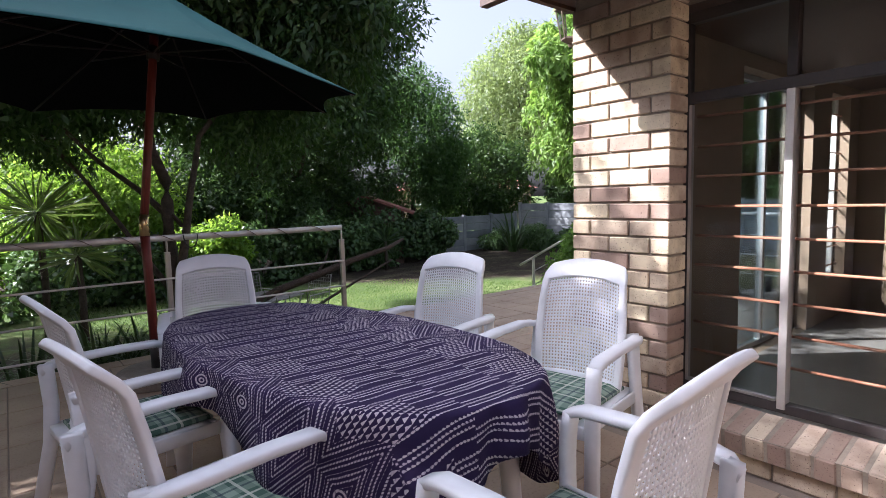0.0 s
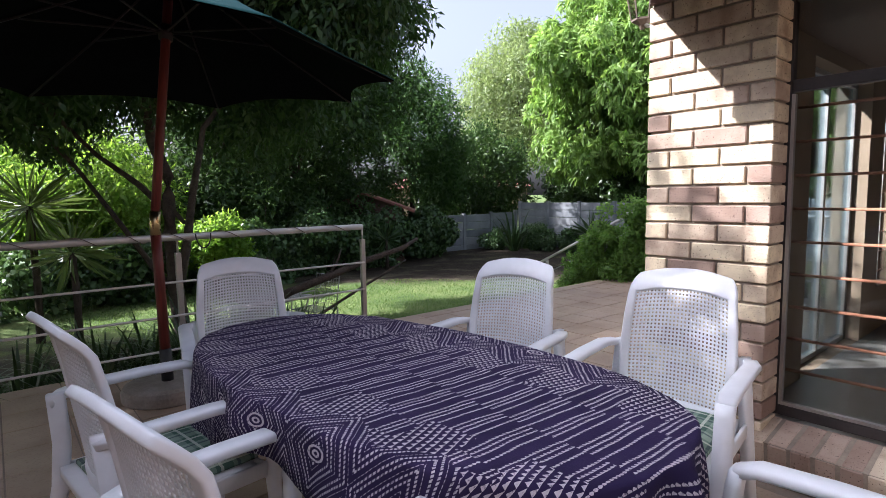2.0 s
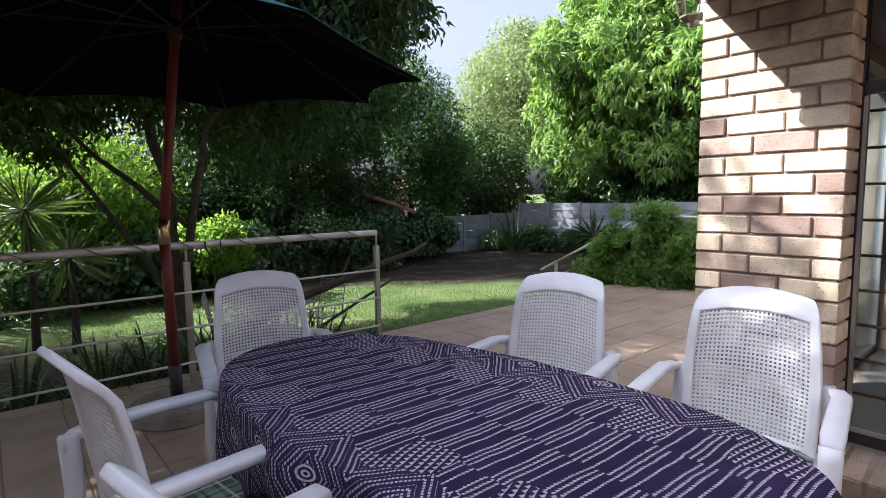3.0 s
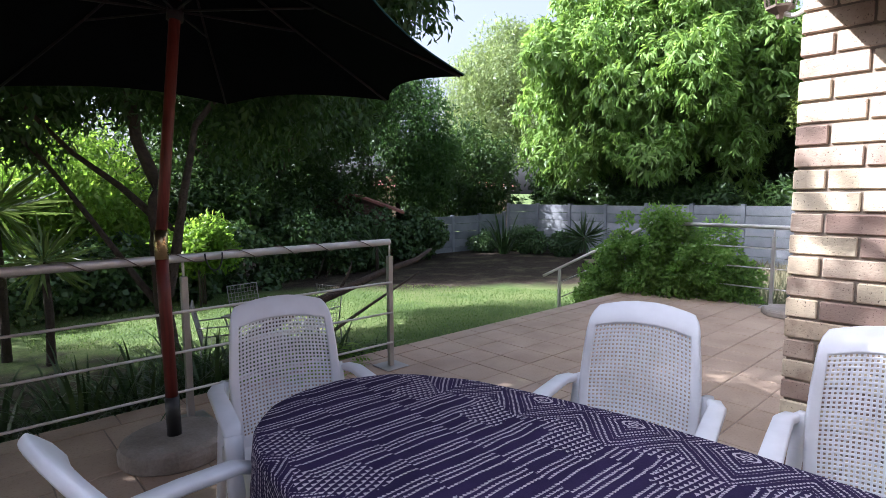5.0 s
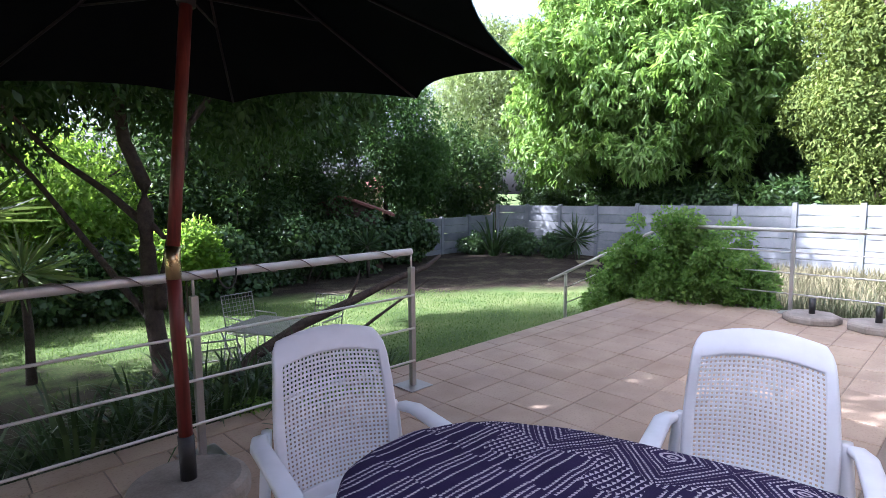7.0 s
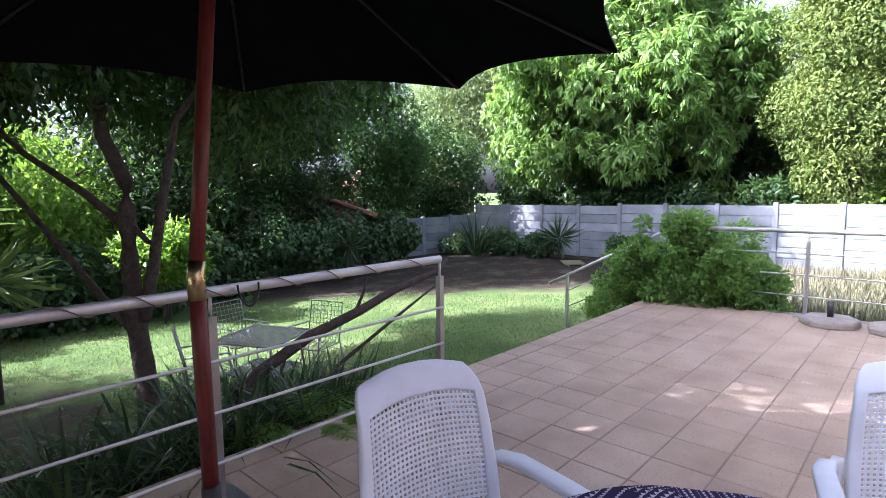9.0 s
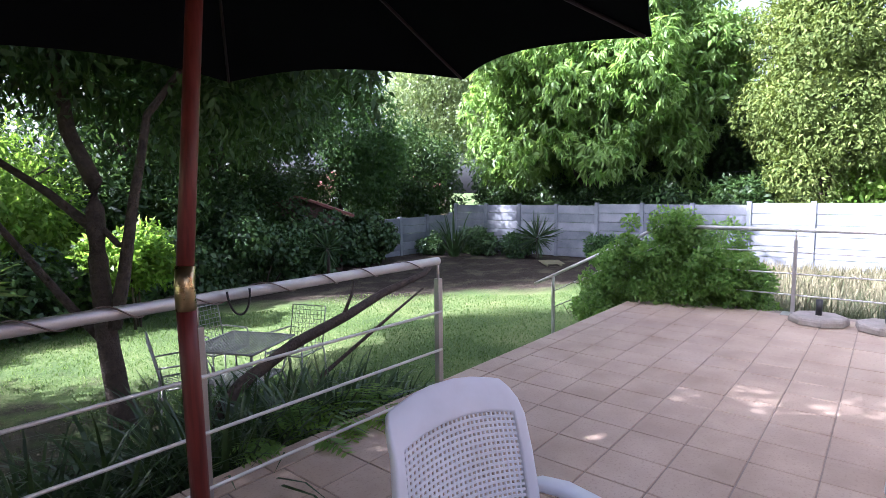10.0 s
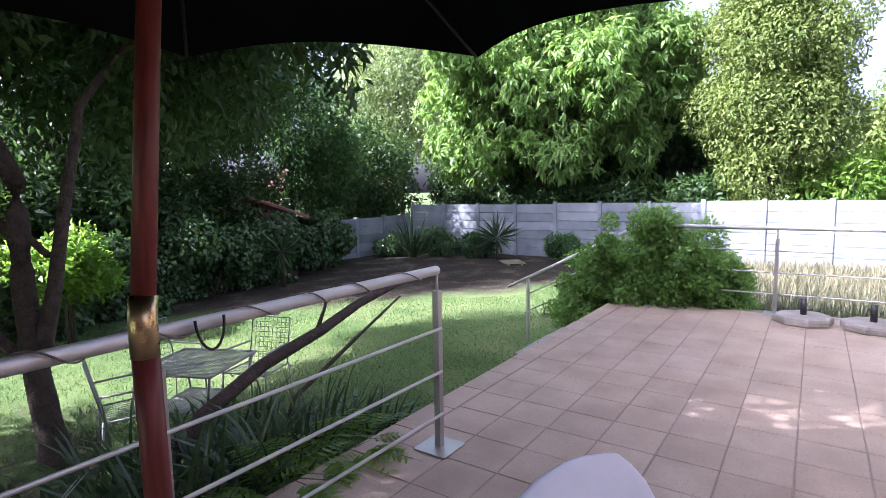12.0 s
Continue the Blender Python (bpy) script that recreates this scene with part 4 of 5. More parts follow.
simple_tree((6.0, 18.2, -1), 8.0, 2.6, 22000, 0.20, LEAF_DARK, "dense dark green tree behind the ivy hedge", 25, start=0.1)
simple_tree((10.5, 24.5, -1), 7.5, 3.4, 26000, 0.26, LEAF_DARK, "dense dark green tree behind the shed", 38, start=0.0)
simple_tree((2.6, 16.8, -1), 3.8, 2.1, 18000, 0.16, LEAF_LIME, "sunlit yellow-green tree behind the hedge", 26, start=0.1)
simple_tree((0.9, 15.9, -1), 3.2, 1.5, 12000, 0.15, LEAF_LIME, "sunlit yellow-green tree behind the hedge", 35, start=0.1)
simple_tree((0.5, 24.0, -1), 9.0, 3.6, 24000, 0.24, LEAF_DARK, "dense dark green tree behind the sunlit ones", 36, start=0.15)
simple_tree((-0.6, 18.5, -1), 4.0, 2.3, 18000, 0.18, LEAF_LIME, "sunlit yellow-green tree behind the hedge", 27, start=0.1)
# out of view on the left: three trees placed to shade terrace and lawn
simple_tree((-3.4, 6.8, LAWN), 6.9, 3.0, 38000, 0.17, LEAF_DARK, "unseen leafy tree placed to shade the terrace", 28, start=0.3)
simple_tree((-3.6, 13.4, LAWN), 5.6, 1.8, 9000, 0.17, LEAF_DARK, "unseen thin leafy tree added to dapple the lawn", 34, start=0.3)
simple_tree((-4.3, 11.4, LAWN), 6.4, 3.0, 42000, 0.17, LEAF_DARK, "unseen leafy tree added to shade the side lawn", 33, start=0.15)
simple_tree((20.9, 5.1, -1), 9.9, 2.0, 60000, 0.17, LEAF_CONIFER, "tall bushy olive-green tree behind the wall", 29, start=0.08, blob=0.40, inner=0.7)
simple_tree((25.2, 11.2, -1), 5.6, 3.0, 16000, 0.28, LEAF_DARK, "low dark tree beneath the big round one", 37, start=0.0)
simple_tree((31.0, 0.6, -1), 7.0, 2.2, 12000, 0.26, LEAF_CONIFER, "pale olive tree far behind the wall", 30, start=0.15, blob=0.4)
simple_tree((26.0, 8.2, -1), 7.0, 2.4, 16000, 0.28, LEAF_DARK, "dark green tree between two lit ones", 31, start=0.05)
simple_tree((24.5, 17.5, -1), 5.0, 2.6, 16000, 0.28, LEAF_DARK, "dark tree behind the boundary wall", 32, start=0.0)


# ---- hedges and shrubs ----
def leaf_mass(name, blobs, count, leaf, width, mat, label, category, seed, stems=3, droop=0.2, inner=0.55, up=0.0):
    """A shrub: stems and a mass of leaves; the first blob's foot is its place."""
    rng = np.random.default_rng(seed)
    x, y = blobs[0][0], blobs[0][1]
    base = Vector((x, y, ground_z(x, y)))
    s = thing(name, Matrix.Translation(base), label, category)
    rel = [(b[0] - base.x, b[1] - base.y, b[2] - base.z, b[3]) for b in blobs]
    for k in range(stems):
        b = rel[(k * 7) % len(rel)]
        bm = sweep(bmesh.new(), [(b[0] * 0.8, b[1] * 0.8, -0.05), (b[0] * 0.95, b[1] * 0.95, b[2] * 0.5), (b[0], b[1], b[2])], [0.025, 0.018, 0.008], 6)
        part("stem", bm, BARK, s, "", True)
    p, d = crown_points(rel, count, rng, inner)
    keep = p[:, 2] > 0.0
    p, d = p[keep], d[keep]
    quads("foliage", leaf_quads(p, d * 0.45 + rng.normal(size=p.shape) * 0.55 + np.array([0, 0, up - droop]), leaf, width, rng, 0.25, d + rng.normal(size=p.shape) * 0.45 + np.array([0, 0, 0.4])), mat, s)
    return s


def ivy_hedge():
    rng = np.random.default_rng(41)
    blobs = []
    for k in range(170):
        x = -5.5 + 19.2 * rng.random()
        top = 0.55 + 0.25 * min(1, max(0, (x - 3) / 5)) - 0.35 * max(0, (x - 12.2) / 1.5)
        blobs.append((x, 15.2 + 0.27 * (x - 8) + 0.25 * rng.normal() + 0.35, -1.0 + (top + 0.75) * rng.random() ** 0.8, 0.38 * rng.uniform(0.7, 1.2)))
    blobs.sort(key=lambda b: abs(b[0] - 6))
    leaf_mass("ivy_hedge", blobs, 46000, 0.13, 0.10, LEAF_IVY, "long dense dark ivy hedge along the garden boundary", "hedge", 42, 12, 0.4, 0.75)


ivy_hedge()


def clump(cx, cy, cz, r, n, size, seed, flat=1.0):
    rng = np.random.default_rng(seed)
    return [(cx, cy, cz, size)] + [(cx + r * rng.normal() * 0.5, cy + r * rng.normal() * 0.5, cz + flat * r * rng.normal() * 0.45, size * rng.uniform(0.6, 1.2)) for _ in range(n)]


# the leafy bush that grows over the corner of the railing
corner_bush = (clump(7.80, 5.75, 0.38, 0.50, 16, 0.30, 51) + clump(7.65, 6.25, 0.10, 0.38, 12, 0.26, 52) + clump(7.66, 5.55, 0.85, 0.28, 7, 0.2, 53) + clump(7.85, 5.1, 0.3, 0.45, 12, 0.25, 54)
               + clump(7.45, 6.45, -0.3, 0.28, 8, 0.2, 55) + clump(7.95, 4.65, 0.15, 0.32, 7, 0.2, 57) + clump(7.05, 6.2, -0.22, 0.16, 4, 0.12, 58) + clump(7.6, 5.9, 0.15, 0.4, 9, 0.22, 59)
               + clump(7.75, 5.7, 0.45, 0.58, 26, 0.13, 60, 0.8) + clump(7.75, 5.1, 0.4, 0.5, 18, 0.12, 48, 0.6) + clump(7.5, 6.3, 0.1, 0.45, 16, 0.12, 49, 0.8))
leaf_mass("shrub", corner_bush, 56000, 0.062, 0.03, LEAF_BUSH, "bright leafy bush spilling over the terrace corner", "bush", 56, 6, 0.1, 0.4)
leaf_mass("shrub", clump(4.2, 13.4, 0.25, 0.55, 12, 0.32, 61), 5000, 0.12, 0.06, LEAF_LIME, "bright yellow-green shrub in front of the hedge", "bush", 62, 3, 0.1, 0.4)
leaf_mass("shrub", clump(17.3, 15.6, -0.5, 0.7, 10, 0.4, 63, 0.5), 4000, 0.16, 0.06, LEAF_IVY, "low dark shrub at the foot of the wall", "bush", 64)
leaf_mass("shrub", clump(17.4, 13.9, -0.55, 0.5, 8, 0.36, 65, 0.5), 3000, 0.16, 0.06, LEAF_IVY, "low dark shrub at the foot of the wall", "bush", 66)
leaf_mass("shrub", clump(17.3, 10.6, -0.45, 0.55, 9, 0.35, 67, 0.6), 3500, 0.13, 0.05, LEAF_MID, "mid-green shrub beside the boundary wall", "bush", 68)
leaf_mass("shrub", clump(16.2, 16.9, -0.7, 0.5, 6, 0.3, 69, 0.5), 2500, 0.14, 0.05, LEAF_IVY, "low dark shrub in the garden corner", "bush", 70)
for k in range(2, 5):
    x = 0.8 + 2.2 * k
    leaf_mass("shrub", clump(x, 15.2 + 0.27 * (x - 8) + 2.2, 0.9, 1.3, 14, 0.7, 91 + k, 0.6), 8000, 0.18, 0.07, LEAF_DARK, "dense dark shrub rising behind the ivy hedge", "bush", 95 + k, 3)
for k, (x, y, z, r, n) in enumerate(((20.3, 16.0, 0.6, 1.0, 10), (20.3, 13.0, 0.7, 1.0, 12), (20.4, 10.0, 0.8, 1.0, 12), (20.5, 7.2, 0.9, 1.0, 12), (21.4, 3.7, 1.3, 1.0, 16), (21.5, 1.8, 1.5, 1.1, 18), (22.5, -1.5, 1.6, 1.2, 18))):
    leaf_mass("shrub", clump(x, y, z, r * 1.2, n, 0.75, 71 + k, 0.5), 5000, 0.22, 0.08, LEAF_DARK if k < 4 else LEAF_LIME, "dark undergrowth behind the boundary wall" if k < 4 else "sunlit clipped hedge beyond the wall", "bush", 81 + k)


def blades(name, x, y, z0, count, length, width, mat, label, category, seed, spread=0.15, lean=0.5, curve=0.6):
    """A tuft of long arching strap leaves."""
    rng = np.random.default_rng(seed)
    t = thing(name, pose(x, y, z0), label, category)
    a = rng.uniform(0, 2 * math.pi, count)
    out = np.stack([np.cos(a), np.sin(a), np.zeros(count)], 1)
    tilt = rng.uniform(0.08, lean, count)[:, None]
    base = out * (spread * rng.random(count) ** 0.5)[:, None]
    L = (length * rng.uniform(0.55, 1.15, count))[:, None]
    side = np.stack([-np.sin(a), np.cos(a), np.zeros(count)], 1) * (width * rng.uniform(0.7, 1.2, count))[:, None] / 2
    up = np.array([0, 0, 1.0])
    strips, prev = [], None
    steps = 5
    for k in range(steps + 1):
        s = k / steps
        p = base + L * (s * (1 - 0.25 * s) * up * (1 - 0.5 * tilt) + out * (tilt * s + curve * tilt * s * s)) - L * up * curve * tilt * s ** 3
        w = side * max(0.04, (1 - s ** 2.2)) * (0.6 + 0.4 * min(1, s * 4))
        if prev is not None:
            strips.append(np.stack([prev[0] - prev[1], prev[0] + prev[1], p + w, p - w], 1))
        prev = (p, w)
    cut = np.concatenate(strips)
    mid = cut.mean(axis=1)
    # no blade grows through the terrace
    inside = (mid[:, 1] + y < FRONT + 0.01) & (mid[:, 2] + z0 < 0.02) & (mid[:, 0] + x < 7.78)
    quads("leaves", cut[~inside], mat, t)
    return t


# strap-leaved plants in the bed below the terrace edge
strap_spots = [(3.3, 6.3, 0.8), (2.95, 6.5, 1.0), (2.6, 6.3, 1.05), (2.25, 6.5, 1.2), (1.9, 6.3, 1.2), (1.5, 6.5, 1.15), (1.1, 6.3, 1.1), (0.6, 6.4, 1.0), (2.75, 6.9, 1.05), (2.0, 6.95, 1.1), (1.2, 6.9, 1.0), (0.1, 6.4, 1.0), (3.5, 6.7, 0.75), (2.4, 6.2, 0.9), (1.7, 6.15, 0.9)]
mound = bmesh.new()
nx, ny = 24, 8
g = [[mound.verts.new((-1.5 + 5.6 * i / nx, FRONT - 0.1 + 1.7 * j / ny, LAWN - 0.04 + 0.36 * math.sin(math.pi * min(1, (1 - j / ny) * 1.4) / 2) * min(1, (nx - i) / 5, (i + 1) / 3) + 0.05 * noise.noise((i * 0.6, j * 0.7, 2)))) for i in range(nx + 1)] for j in range(ny + 1)]
for j in range(ny):
    for i in range(nx):
        mound.faces.new((g[j][i], g[j][i + 1], g[j + 1][i + 1], g[j + 1][i]))
SOIL = surface("bed_soil", (0.03, 0.022, 0.016), (0.085, 0.06, 0.043), 7, 0.95, 60, 0.9, 0.02, which="World")
tagged(part("planting_bed", mound, SOIL, None, "", True), "dark soil bed sloping up to the terrace", "bed", "", "structure")
for k, (x, y, L) in enumerate(strap_spots):
    blades("strap_leaf_plant", x, y, LAWN + 0.22 - 0.2 * max(0, y - 6.3), 130, L * 1.2, 0.034, LEAF_BLADE, "clump of dark glossy strap leaves below the terrace", "plant", 100 + k, 0.16, 0.55, 0.7)


def fern(x, y, z, n, length, seed):
    rng = np.random.default_rng(seed)
    t = thing("fern", pose(x, y, z), "yellow-green fern arching over the terrace edge", "fern")
    cut = []
    for k in range(n):
        a = rng.uniform(0, 2 * math.pi)
        L = length * rng.uniform(0.7, 1.1)
        out, side = np.array([math.cos(a), math.sin(a), 0]), np.array([-math.sin(a), math.cos(a), 0])
        for i in range(16):
            s = (i + 1) / 16
            p = out * L * s * 0.85 + np.array([0, 0, L * (1.0 * s - 0.85 * s * s)])
            for sg in (-1, 1):
                w = side * sg + out * 0.5 + np.array([0, 0, -0.25])
                cut.append((p, w, 0.11 * L * 2.2 * (1 - s) ** 0.7 * min(1, s * 5) + 0.01))
    at = np.array([c[0] for c in cut])
    way = unit(np.array([c[1] for c in cut]))
    ln = np.array([c[2] for c in cut])[:, None]
    sd = unit(np.cross(way, np.array([[0, 0, 1.0]])))
    mid = at + way * ln * 0.4
    quads("fronds", np.stack([at, mid + sd * ln * 0.14, at + way * ln, mid - sd * ln * 0.14], 1), LEAF_LIME if seed % 2 else LEAF_BUSH, t)


fern(2.75, 6.08, -0.15, 30, 0.62, 131)
fern(2.35, 6.1, -0.15, 28, 0.6, 132)
fern(3.15, 6.1, -0.25, 26, 0.55, 133)


def rosette(name, x, y, z, trunk, count, length, width, mat, label, seed):
    """A spiky rosette on a short trunk."""
    rng = np.random.default_rng(seed)
    t = thing(name, pose(x, y, z), label, "plant")
    if trunk:
        part("trunk", sweep(bmesh.new(), [(0, 0, -0.05), (0.02, 0, trunk * 0.5), (0, 0, trunk)], [0.06, 0.05, 0.05], 8), BARK, t, "", True)
    d = unit(rng.normal(size=(count, 3)) + np.array([0, 0, 0.35]))
    at = np.tile(np.array([[0, 0, trunk]]), (count, 1)) + d * 0.03
    quads("leaves", leaf_quads(at, d, length, width, rng, 0.1), mat, t)


SPIKE = leaf_material("leaf_spike", (0.07, 0.12, 0.03), (0.12, 0.18, 0.05), (0.20, 0.26, 0.09), 0.4, 0.25)
rosette("yucca", 0.95, 11.0, ground_z(1, 11), 1.95, 130, 0.75, 0.045, SPIKE, "spiky yucca with a rosette of sword leaves", 141)
rosette("yucca", 1.35, 10.4, ground_z(1.3, 10.4), 1.3, 90, 0.6, 0.04, SPIKE, "smaller spiky yucca beside a taller one", 142)
rosette("yucca", 17.2, 13.0, ground_z(17, 13), 0.75, 120, 0.85, 0.06, LEAF_BLADE, "spiky yucca against the boundary wall", 143)
rosette("yucca", 9.6, 15.0, ground_z(9.6, 15), 0.9, 80, 0.65, 0.05, LEAF_BLADE, "spiky young yucca in front of the ivy hedge", 144)
blades("palm", 16.3, 16.0, ground_z(16.3, 16), 46, 2.6, 0.09, LEAF_BLADE, "slender palm with upright arching stems", "palm", 145, 0.22, 0.45, 0.5)

# lavender and dry grass behind the far railing
for k in range(9):
    blades("lavender", 8.25 + 0.15 * (k % 2), 2.3 + 0.36 * k, ground_z(8.3, 4), 190, 1.35, 0.012, LEAF_LAVENDER, "grey-green lavender bush with thin stems", "lavender", 150 + k, 0.3, 0.45, 0.2)
    blades("lavender", 8.9 + 0.15 * (k % 2), 1.8 + 0.42 * k, ground_z(9, 4), 160, 1.4, 0.012, STRAW if k % 3 == 0 else LEAF_LAVENDER, "grey-green lavender bush with thin dry stems", "lavender", 170 + k, 0.3, 0.4, 0.2)
rng9 = np.random.default_rng(190)
n = 16000
px, py = rng9.uniform(9.2, 17.8, n), rng9.uniform(-1.0, 7.8, n)
at = np.stack([px, py, np.array([ground_z(a, b) for a, b in zip(px, py)])], 1)
dry = quads("dry_grass", leaf_quads(at, rng9.normal(size=(n, 3)) * 0.35 + np.array([0, 0, 1.0]), 0.34, 0.02, rng9), STRAW)
tagged(dry, "strip of dry straw-coloured grass before the wall", "grass", "", "stuff")
# lawn blades
n = 50000
px, py = rng9.uniform(1.2, 13.0, n), rng9.uniform(6.9, 15.0, n)
worn = np.hypot(px - 0.4, py - 8.2) + 0.5 * np.sin(px * 3.1) + 0.5 * np.sin(py * 2.7 + px) < 2.5
keep = (0.60 * px + 0.80 * py + 0.7 * np.sin(px * 1.3) < 14.6) & ~(worn & (rng9.random(n) > 0.12))
px, py = px[keep], py[keep]
at = np.stack([px, py, np.array([ground_z(a, b) for a, b in zip(px, py)])], 1)
lawn = quads("lawn_grass", leaf_quads(at, rng9.normal(size=at.shape) * 0.5 + np.array([0, 0, 1.0]), 0.045, 0.009, rng9), GRASS)
tagged(lawn, "short uneven lawn grass with bare patches", "grass", "", "stuff")


# ---- dead branch leaning out of the plants ----
def dead_branch():
    bm = sweep(bmesh.new(), [(0, 0, 0), (0.25, 0.02, 0.5), (0.6, 0.0, 0.82), (1.1, 0.05, 1.0), (1.6, 0.0, 1.14), (2.1, 0.06, 1.26), (2.6, 0.0, 1.38), (2.9, 0.1, 1.47)], [0.06, 0.055, 0.05, 0.047, 0.043, 0.038, 0.03, 0.018], 9)
    sweep(bm, [(1.55, 0.0, 1.13), (1.7, 0.05, 1.3), (1.78, 0.1, 1.42)], [0.02, 0.014, 0.006], 6)
    ob = part("dead_branch", bm, BARK, None, "", True)
    ob.matrix_world = pose(1.9, 7.0, LAWN - 0.02)
    tagged(ob, "dark dead branch leaning out of the plants", "branch")
    bm = sweep(bmesh.new(), [(0, 0, 0), (0.3, 0, 0.65), (0.9, 0.02, 0.9), (1.65, 0.05, 1.2)], [0.022, 0.02, 0.017, 0.01], 7)
    ob = part("dead_branch", bm, BARK, None, "", True)
    ob.matrix_world = pose(3.0, 7.1, LAWN - 0.02)
    tagged(ob, "thin dead branch leaning out of the plants", "branch")


dead_branch()


# ---- wire garden furniture on the lawn ----
WIRE = surface("weathered_wire", (0.22, 0.21, 0.20), (0.40, 0.39, 0.37), 12, 0.6, 120, 0.2, metal=0.4)


def wire_panel(bm, a, b, c, d, n, r=0.003):
    """A net of thin wires over the quad a b c d."""
    a, b, c, d = (Vector(q) for q in (a, b, c, d))
    for k in range(1, n):
        s = k / n
        sweep(bm, [a.lerp(b, s), d.lerp(c, s)], r, 4)
        sweep(bm, [a.lerp(d, s), b.lerp(c, s)], r, 4)


def wire_chair():
    c = thing("garden_chair", pose(0, 0, 0), "weathered wire-mesh garden chair on the lawn", "chair", "wire garden chairs")
    R = 0.009
    part("backrest_frame", sweep(bmesh.new(), [(-0.22, 0.20, 0.42), (-0.22, 0.30, 0.88), (0.22, 0.30, 0.88), (0.22, 0.20, 0.42)], R, 6), WIRE, c, "", True)
    bm = bmesh.new()
    wire_panel(bm, (-0.22, 0.20, 0.42), (0.22, 0.20, 0.42), (0.22, 0.30, 0.88), (-0.22, 0.30, 0.88), 9)
    part("backrest_mesh", bm, WIRE, c)
    part("seat_frame", sweep(bmesh.new(), [(-0.22, 0.2, 0.42), (-0.23, -0.22, 0.43), (0.23, -0.22, 0.43), (0.22, 0.2, 0.42)], R, 6), WIRE, c, "", True)
    bm = bmesh.new()
    wire_panel(bm, (-0.22, 0.2, 0.42), (0.22, 0.2, 0.42), (0.23, -0.22, 0.43), (-0.23, -0.22, 0.43), 9)
    part("seat_mesh", bm, WIRE, c)
    for sx in (-1, 1):
        part("armrest", sweep(bmesh.new(), [(sx * 0.22, 0.24, 0.63), (sx * 0.25, -0.18, 0.64), (sx * 0.25, -0.22, 0.55)], R, 6), WIRE, c, "", True)
        for sy in (-1, 1):
            part("leg", sweep(bmesh.new(), [(sx * 0.23, sy * 0.21, 0.43 if sy > 0 else 0.58), (sx * 0.25, sy * 0.25, 0.0)], R, 6), WIRE, c, "", True)
    return c


gc = wire_chair()
gc.matrix_world = pose(2.78, 8.52, ground_z(2.78, 8.52), 0, 0, 70)
copy_thing(gc, pose(4.0, 8.5, ground_z(4.0, 8.5), 0, 0, -70))
copy_thing(gc, pose(3.5, 9.25, ground_z(3.5, 9.25), 0, 0, 8))


def wire_table():
    t = thing("garden_table", pose(3.36, 8.5, ground_z(3.36, 8.5), 0, 0, 25), "weathered wire-mesh garden table with a lower shelf", "table")
    for name, z, s in (("tabletop", 0.66, 0.38), ("shelf", 0.30, 0.28)):
        f = part(name, sweep(bmesh.new(), [(-s, -s, z), (s, -s, z), (s, s, z), (-s, s, z), (-s, -s, z)], 0.011, 6), WIRE, t, "", True)
        bm = bmesh.new()
        wire_panel(bm, (-s, -s, z), (s, -s, z), (s, s, z), (-s, s, z), 22, 0.004)
        part("wire_mesh", bm, WIRE, f)
    for sx in (-1, 1):
        for sy in (-1, 1):
            part("leg", sweep(bmesh.new(), [(sx * 0.36, sy * 0.36, 0.66), (sx * 0.28, sy * 0.28, 0.30), (sx * 0.34, sy * 0.36, 0.0)], 0.011, 6), WIRE, t, "", True)


wire_table()


# ---- far railing, stair rail, steps ----
railing("terrace_railing", (7.62, 5.75, 0), (7.62, -1.6, 0), [0.2055 + 0.2055 * k for k in range(4)], (0.22, 0.46, 0.70), 0.955,
        "brushed steel railing along the far terrace side", Vector((1, 0, 0)))


def stair_rail():
    r = thing("stair_railing", pose(7.6, 5.75, 0), "sloping steel handrail beside the garden steps", "railing")
    part("handrail", sweep(bmesh.new(), [(0, 0, 0.93), (0, 1.78, 0.03)], 0.021, 12), STEEL, r, "", True)
    for dy, base in ((1.47, LAWN), (0.35, -0.2)):
        part("post", box((-0.019, dy - 0.019, base), (0.019, dy + 0.019, 0.93 - 0.505 * dy - 0.02), 0.003), ALU, r)
    for d in (0.24, 0.48):
        part("rail", sweep(bmesh.new(), [(0.02, 0.0, 0.93 - d), (0.02, 1.47, 0.19 - d)], 0.008, 8), STEEL, r, "", True)


stair_rail()
steps = bmesh.new()
for k in range(3):
    block(steps, (6.5, FRONT + 0.004 + 0.3 * k, LAWN - 0.3), (7.55, FRONT + 0.3 + 0.3 * k, -0.19 * (k + 1)), 0.008)
tagged(part("garden_steps", steps, CONCRETE), "concrete steps from the terrace to the lawn", "steps", "", "structure")


# ---- spare umbrella bases ----
def spare_base(x, y, turn):
    b = thing("umbrella_base", pose(x, y, 0.002, 0, 0, turn), "octagonal concrete umbrella base with a black tube", "base", "spare umbrella bases")
    part("slab", disc_base(0.27, 0.085, 8), STONE, b)
    part("tube", sweep(bmesh.new(), [(0, 0, 0.08), (0, 0, 0.25)], 0.03, 14), BLACK, b, "black steel tube", True)
    part("knob", sweep(bmesh.new(), [(0.028, 0, 0.19), (0.065, 0, 0.19)], 0.012, 8), BLACK, b, "", True)


spare_base(7.32, 3.97, 10)
spare_base(7.28, 3.40, 30)


